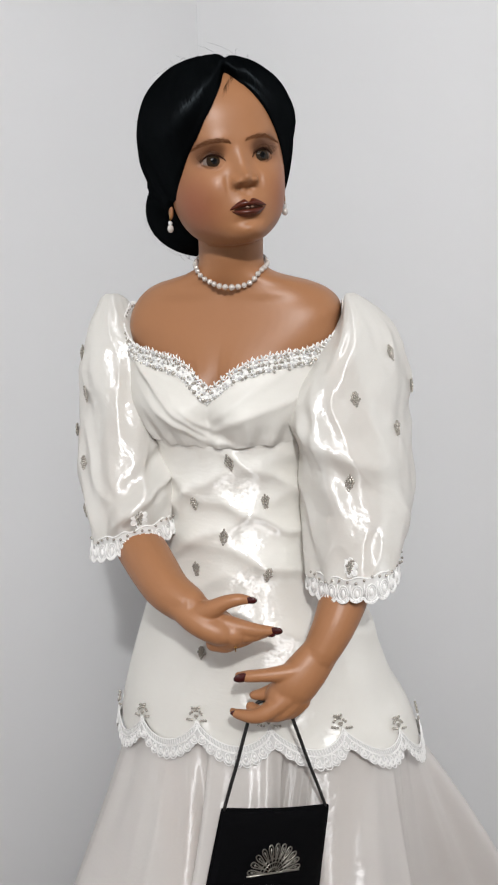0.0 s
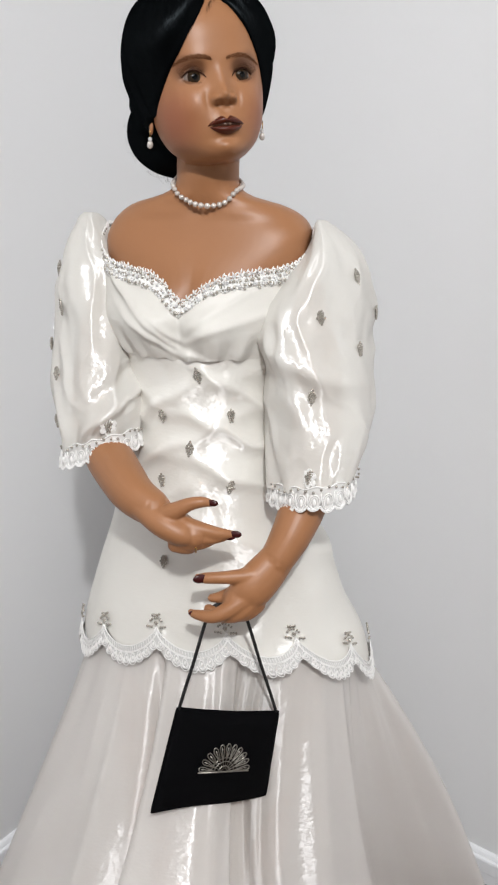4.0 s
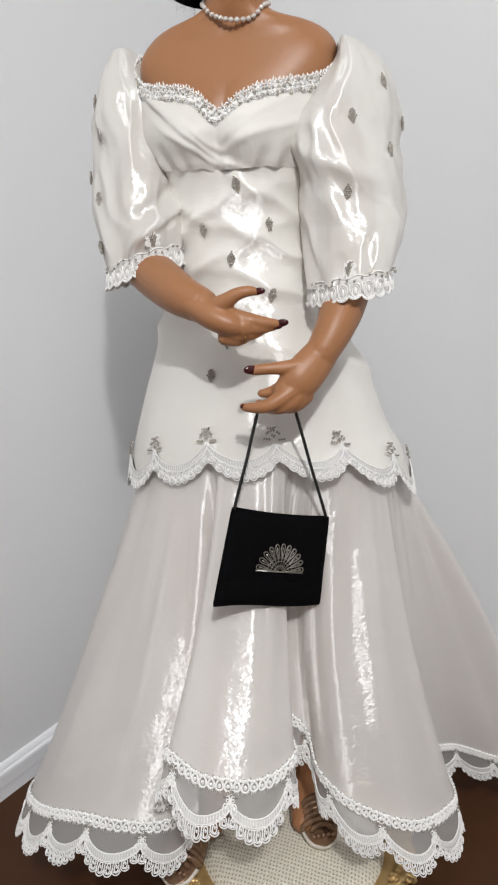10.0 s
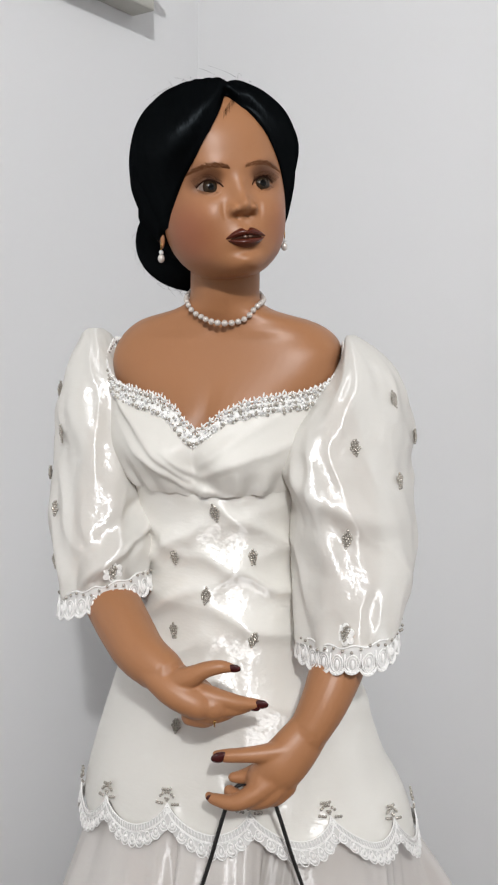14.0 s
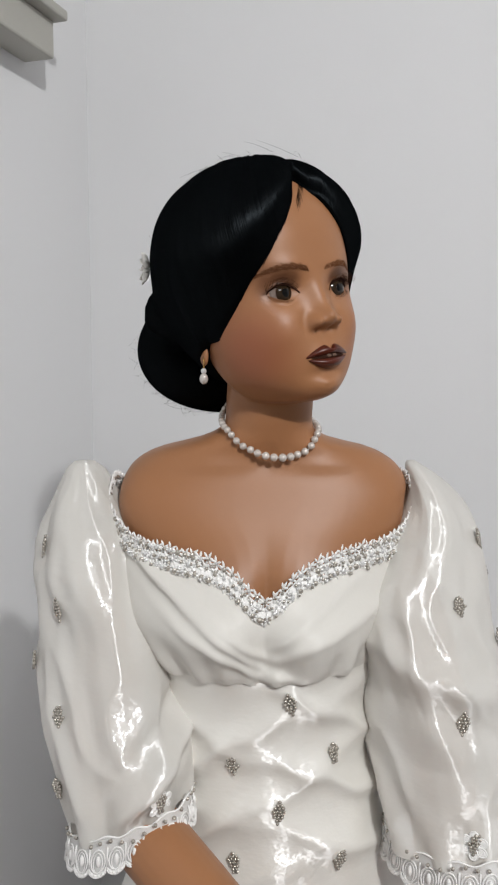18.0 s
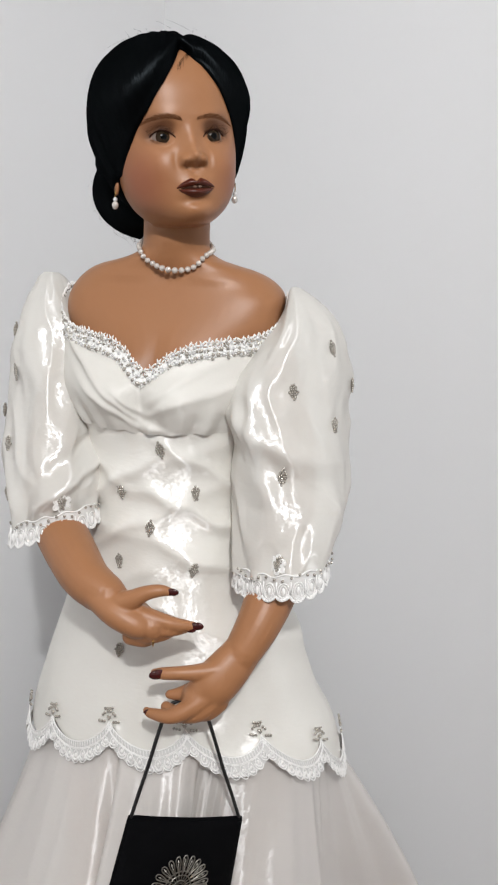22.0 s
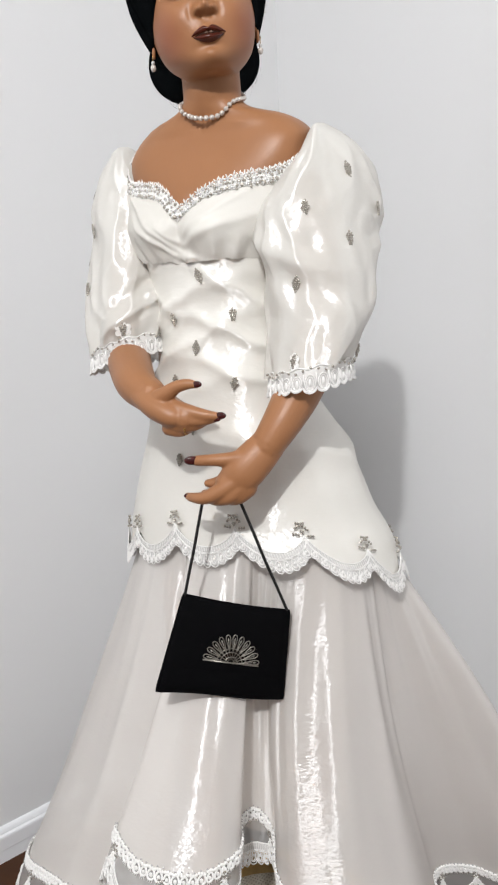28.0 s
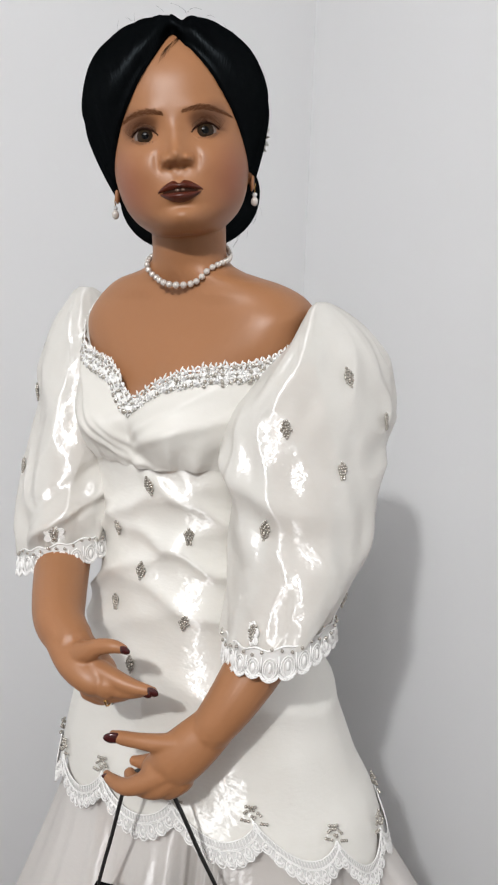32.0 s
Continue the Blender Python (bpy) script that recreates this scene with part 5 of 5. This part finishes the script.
string_pearl(ring[180], 0.0031)
for way in (-1, 1):
    i, gone, r = 180, 0.0, 0.0031
    while abs(i - 180) < 176:
        gone += (ring[(i + way) % 360] - ring[i % 360]).length
        i += way
        new_r = 0.0031 - 0.0010 * (abs(i - 180) / 180) ** 0.7
        if gone >= r + new_r:
            string_pearl(ring[i % 360], new_r)
            gone, r = 0.0, new_r
part("thread", Geo().add(tube(ring, 0.0005, 5, 1, (0, 0, 1), True)), PEARL, necklace)

# ---- earrings ----
for side in (-1, 1):
    p = head((side * 0.0580, -0.0090, -0.0415))
    ear = thing("earring", "pearl drop earring with small clear crystals", "earring", p, "pair of earrings")
    part("hook", Geo().add(tube([p + V((0, 0, 0.006)), p + V((0, -0.002, 0.008)), p + V((0, -0.003, 0.004)), p + V((0, -0.002, 0.0))], 0.0005, 6)), RINGGOLD, ear)
    part("crystal", Geo().add(ball(p + V((0, -0.002, -0.0015)), 0.0021, 8, 5)), CRYSTAL, ear, smooth=False)
    part("pearl", Geo().add(ball(p + V((0, -0.002, -0.0066)), 0.0030, 14, 9, (1, 1, 1.25))), PEARL, ear)

# ---- ring ----
fr = thing("finger_ring", "thin gold ring on the doll's finger", "ring", (0.014, 0.664, 0.7755))
part("band", Geo().add(tube([V((0.0135, 0.6645 + 0.0066 * math.cos(t), 0.7760 + 0.0066 * math.sin(t))) for t in [2 * math.pi * i / 24 for i in range(24)]], 0.0007, 6, 1, (1, 0, 0), True)), RINGGOLD, fr)
part("setting", Geo().add(ball((0.0135, 0.6578, 0.7765), 0.0014, 8, 6)), RINGGOLD, fr)

# ---- white flowers in the hair ----
for c, seed in ((V((-0.0615, 0.843, 1.219)), 2), (V((0.0665, 0.869, 1.212)), 5)):
    fl = thing("hair_flower", "small white cloth flower pinned over the bun", "hair ornament", c, "flowers in the hair")
    rng = random.Random(seed)
    out = (c - V((0.012, 0.84, c.z))).normalized()
    for k in range(9):
        a = 2 * math.pi * k / 9
        d = (V((0, 0, 1)) * math.sin(a) + out.cross(V((0, 0, 1))) * math.cos(a) + out * 0.35).normalized()
        q = d.to_track_quat("Z", "Y").to_matrix()
        part("petal", Geo().add(ball(c + d * 0.0065, 0.0062, 10, 7, (0.42, 0.18, 1.0), q)), PETAL, fl)
    part("centre", Geo().add(ball(c + out * 0.002, 0.003, 10, 7)), PEARL, fl)

# ---- handbag ----
bag = thing("handbag", "small black cloth handbag with a silver fan ornament", "handbag", (0.04, 0.68, 0.46))
B_TL, B_TR, B_BR, B_BL = V((-0.003, 0.671, 0.594)), V((0.103, 0.706, 0.565)), V((0.092, 0.704, 0.462)), V((-0.027, 0.632, 0.503))
B_N = (B_TR - B_TL).cross(B_BL - B_TL).normalized()
if B_N.y > 0:
    B_N = -B_N


def bag_at(u, v, side):
    """A place on the bag's front (side 1) or back (side -1)."""
    p = B_TL.lerp(B_TR, u).lerp(B_BL.lerp(B_BR, u), v)
    full = (max(0.0, 1 - (2 * u - 1) ** 6) * max(0.0, 1 - (2 * v - 1) ** 6)) ** 0.5
    wave = 0.0010 * noise.noise(V((u * 4, v * 4, side)))
    sag = V((0, 0, -0.0025 * math.sin(math.pi * u) * (1 - v) + 0.0015 * math.sin(2 * math.pi * u) * v))
    return p + sag + B_N * (side * (0.0015 + 0.0050 * full) + wave - 0.002)


n = 36
for side, nm in ((1, "front"), (-1, "back")):
    rows = [[bag_at(i / n, k / n, side) for i in range(n + 1)] for k in range(n + 1)]
    part(nm, Geo().add(loft(rows, False)), BLACK, bag)
rim_path = [(i / n, 0) for i in range(n)] + [(1, i / n) for i in range(n)] + [(1 - i / n, 1) for i in range(n)] + [(0, 1 - i / n) for i in range(n)]
part("seam", Geo().add(tube([(bag_at(u, v, 1) + bag_at(u, v, -1)) / 2 for u, v in rim_path], 0.0021, 8, 1, (0, 1, 0), True)), BLACK, bag)
flap = [[bag_at(i / n, 0.02 + k / 12 * (0.74 - 0.02 * math.sin(math.pi * i / n)), 1) + B_N * (0.0012 if 0 < k < 12 else 0.0002) for i in range(n + 1)] for k in range(13)]
part("flap", Geo().add(loft(flap, False)), BLACK, bag, "front flap of the bag")
for a, b in ((V((0.026, 0.668, 0.704)), bag_at(0.01, 0.01, 0)), (V((0.062, 0.671, 0.702)), bag_at(0.99, 0.01, 0))):
    mid = a.lerp(b, 0.5) + V((0, 0, -0.0015))
    part("strap", Geo().add(tube(smooth_path([a, a.lerp(b, 0.25), mid, a.lerp(b, 0.75), b], 5), 0.0017, 8)), CORD, bag, "thin black cord strap")
part("strap", Geo().add(tube(smooth_path([(0.026, 0.668, 0.704), (0.033, 0.675, 0.7085), (0.045, 0.678, 0.7095), (0.056, 0.676, 0.708), (0.062, 0.671, 0.702)], 5), 0.0017, 8)), CORD, bag)
# fan ornament: open petals, ribs and arcs of silver wire
def fan(r, deg, lift=0.0):
    a = radians(deg)
    return bag_at(0.522 + 1.08 * r * math.cos(a) / 0.124, 0.63 - 1.14 * r * math.sin(a) / 0.098, 1) + B_N * (0.0024 + lift)


def bag_ornament():
    orn = part("fan_ornament", Geo().add(loft([[fan(0.001 + 0.0225 * k / 5, 180 * i / 40, -0.0008 + 0.0012 * math.sin(math.pi * k / 10)) for i in range(41)] for k in range(6)], False)), shell_of(material("dark_silver_net", (0.05, 0.046, 0.04), 0.4, 0.8), 0.5), bag, "antique silver fan ornament")
    for k in range(11):
        mid = 180 * (k + 0.5) / 11
        pts = []
        for q in range(16):
            b = 2 * math.pi * q / 16
            r = 0.0195 + 0.0078 * math.cos(b)
            pts.append(fan(r, mid + math.sin(b) * 7.6 * (0.65 + 0.35 * math.cos(b)), 0.0008))
        part("petal", Geo().add(tube(pts, 0.00062, 5, 1, (0, 1, 0), True)), PEWTER, orn)
        part("rib", Geo().add(tube([fan(0.003, mid, 0.0008), fan(0.0245, mid, 0.0008)], 0.00042, 5)), PEWTER, orn)
        part("bead", Geo().add(ball(fan(0.0225, mid, 0.0008), 0.0011, 7, 5)), PEWTER, orn)
    for r in (0.006, 0.0105, 0.0140):
        part("arc", Geo().add(tube([fan(r, 180 * i / 30, 0.0008) for i in range(31)], 0.0005, 5)), PEWTER, orn)
    part("base_bar", Geo().add(tube([fan(0.0268, 180, 0.0004), fan(0.0268, 0, 0.0004)], 0.0009, 6)), PEWTER, orn)


bag_ornament()

# ---- footstool under the doll ----
S_C = V((0.060, 0.729, 0))
S_TOP = 0.112
stool = thing("footstool", "low round gilt footstool with a cream woven seat", "footstool", S_C)
prof = [(0.0, 0.012), (0.03, 0.0118), (0.06, 0.0108), (0.09, 0.0085), (0.108, 0.0045), (0.118, -0.004), (0.120, -0.014), (0.118, -0.03)]
seat = part("seat", Geo().add(loft([[S_C + V((max(r, 0.0004) * math.cos(t), max(r, 0.0004) * math.sin(t), S_TOP + h)) for t in [2 * math.pi * i / 96 for i in range(96)]] for r, h in prof])), WEAVE, stool, "cream basket-weave cloth seat")
prof = [(0.116, -0.004), (0.124, 0.000), (0.136, -0.002), (0.146, -0.010), (0.150, -0.020), (0.146, -0.034), (0.130, -0.040), (0.118, -0.036)]
rim = part("rim", Geo().add(loft([[S_C + V((r * math.cos(t), r * math.sin(t), S_TOP + h)) for t in [2 * math.pi * i / 96 for i in range(96)]] for r, h in prof + prof[:1]])), GOLD, stool, "carved gilt rim")


def scroll_mesh():
    """A carved C-scroll with a leaf."""
    g = Geo()
    for s in (-1, 1):
        pts, rad = [], []
        for q in range(22):
            a = q / 21 * 4.6
            r = 0.0085 * (1 - 0.78 * q / 21)
            pts.append((s * (0.0098 - r * math.cos(a) * 1.0), r * math.sin(a) - 0.002, 0.004 + 0.003 * math.sin(a)))
            rad.append(0.0030 * (1 - 0.45 * q / 21))
        g.add(tube(pts, rad, 8))
        g.add(ball((s * 0.0098, -0.002, 0.005), 0.0032, 10, 7))
    for k in (-1, 0, 1):
        q = V((k * 0.55, 1, 0.25)).to_track_quat("Z", "Y").to_matrix()
        g.add(ball((k * 0.0035, 0.0055, 0.003), 0.0068, 10, 7, (0.42, 0.35, 1.0), q))
    g.add(ball((0, -0.001, 0.0055), 0.0026, 9, 6))
    return g.mesh("scroll", GOLD)


def bud_mesh():
    g = Geo()
    for k in range(5):
        a = 2 * math.pi * k / 5
        g.add(ball((0.0042 * math.cos(a), 0.0042 * math.sin(a), 0.001), 0.0042, 8, 6, (1, 1, 0.7)))
    g.add(ball((0, 0, 0.0035), 0.0030, 8, 6))
    return g.mesh("rosette", GOLD)


scroll, bud = scroll_mesh(), bud_mesh()
for k in range(26):
    a = 2 * math.pi * k / 26
    for nm, me, r, h, tip, off in (("scroll", scroll, 0.1375, 0.001, 18, 0.0), ("rosette", bud, 0.1500, -0.012, 62, math.pi / 26)):
        ob = new(nm, me)
        ob.parent = rim
        d = a + off
        ob.matrix_basis = Matrix.Translation(S_C + V((r * math.cos(d), r * math.sin(d), S_TOP + h))) @ Matrix.Rotation(d - math.pi / 2, 4, "Z") @ Matrix.Rotation(radians(-tip), 4, "X") @ Matrix.Diagonal((1.45, 1.45 + 0.2 * math.sin(k * 2.7), 1.6, 1))
for k in range(4):
    a = math.pi / 4 + k * math.pi / 2
    way = V((math.cos(a), math.sin(a), 0))
    pts = smooth_path([S_C + way * 0.118 + V((0, 0, 0.080)), S_C + way * 0.140 + V((0, 0, 0.062)), S_C + way * 0.126 + V((0, 0, 0.030)), S_C + way * 0.142 + V((0, 0, 0.006))], 6)
    part("leg", Geo().add(tube(pts, [0.015 - 0.007 * i / (len(pts) - 1) for i in range(len(pts))], 12)), GOLD, stool)

# ---- shoes ----


def shoe(toe, heel, label):
    """An open-toed shoe between two places on the stool."""
    toe, heel = V(toe), V(heel)
    way = (heel - toe)
    L = way.length
    way.normalize()
    side = way.cross(V((0, 0, 1))).normalized()
    up = side.cross(way)
    sh = thing("shoe", label, "shoe", toe, "pair of shoes")
    width = [(0.0, 0.004), (0.05, 0.014), (0.15, 0.0200), (0.3, 0.0225), (0.55, 0.0185), (0.8, 0.0160), (0.95, 0.012), (1.0, 0.004)]
    for nm, lo, hi, grow, mat in (("sole", -0.004, 0.003, 0.0020, SOLE), ("insole", 0.003, 0.0045, -0.0005, BRONZE)):
        rings = []
        for h, extra in ((lo, -0.001), ((lo + hi) / 2, 0.0), (hi, 0.0), (hi, -0.003)):
            outline = [toe + way * L * u + side * (table(width, u)[0] + grow + extra) + up * h for u in [k / 24 for k in range(25)]]
            outline += [toe + way * L * u - side * (table(width, u)[0] + grow + extra) + up * h for u in [1 - k / 24 for k in range(25)]]
            rings.append(outline)
        part(nm, Geo().add(loft(rings, True, (True, True))), mat, sh)
    for k in range(5):
        u = 0.26 + 0.055 * k
        w = table(width, u)[0]
        pts = [toe + way * L * u + side * (w + 0.001) * math.cos(b) + up * (0.003 + (0.016 + 0.012 * k / 4) * math.sin(b)) for b in [math.pi * q / 16 for q in range(17)]]
        part("pleat", Geo().add(tube(pts, 0.0044, 8)), BRONZE, sh)
    ring = [toe + way * L * 0.21 + side * 0.012 * math.cos(b) + up * (0.004 + 0.011 * math.sin(b)) for b in [math.pi * q / 14 for q in range(15)]]
    part("toe_strap", Geo().add(tube(ring, 0.0036, 8)), BRONZE, sh)
    for k in range(5):
        q = toe + way * L * 0.12 + side * (k - 2) * 0.0062 + up * 0.0065
        part("toe_bead", Geo().add(ball(q, 0.0034, 8, 6)), BRONZE, sh)
    gem = Geo()
    for r in range(4):
        for k in range(6):
            gem.add(ball(toe + way * L * (0.30 + 0.05 * r) + side * (k - 2.5) * 0.0042 + up * (0.0225 + 0.003 * r - 0.0011 * (k - 2.5) ** 2), 0.0014, 6, 4))
    tagged(part("buckle", gem, CRYSTAL, sh, "clear glass stones"), kind="stuff")
    part("quarter", Geo().add(loft([[toe + way * L * u + side * (table(width, u)[0] + 0.002) * s + up * h for u, s in [(0.6, 1), (0.75, 1), (0.9, 1), (0.985, 0.6), (0.985, -0.6), (0.9, -1), (0.75, -1), (0.6, -1)]] for h in (0.003, 0.014, 0.026)], False)), BRONZE, sh)
    return sh


shoe((-0.094, 0.660, 0.122), (-0.045, 0.765, 0.150), "bronze pleated open-toed shoe with a cream sole")
shoe((0.098, 0.694, 0.130), (0.085, 0.800, 0.152), "bronze pleated open-toed shoe with a cream sole")

# a small speck on the wall
speck = new("nail_head", Geo().add(ball((0.134, 1.3755, 1.322), 0.0028, 8, 6, (1, 0.7, 0.7))).mesh("nail_head", SPECK))
tagged(speck, "small grey nail head in the wall", "nail")
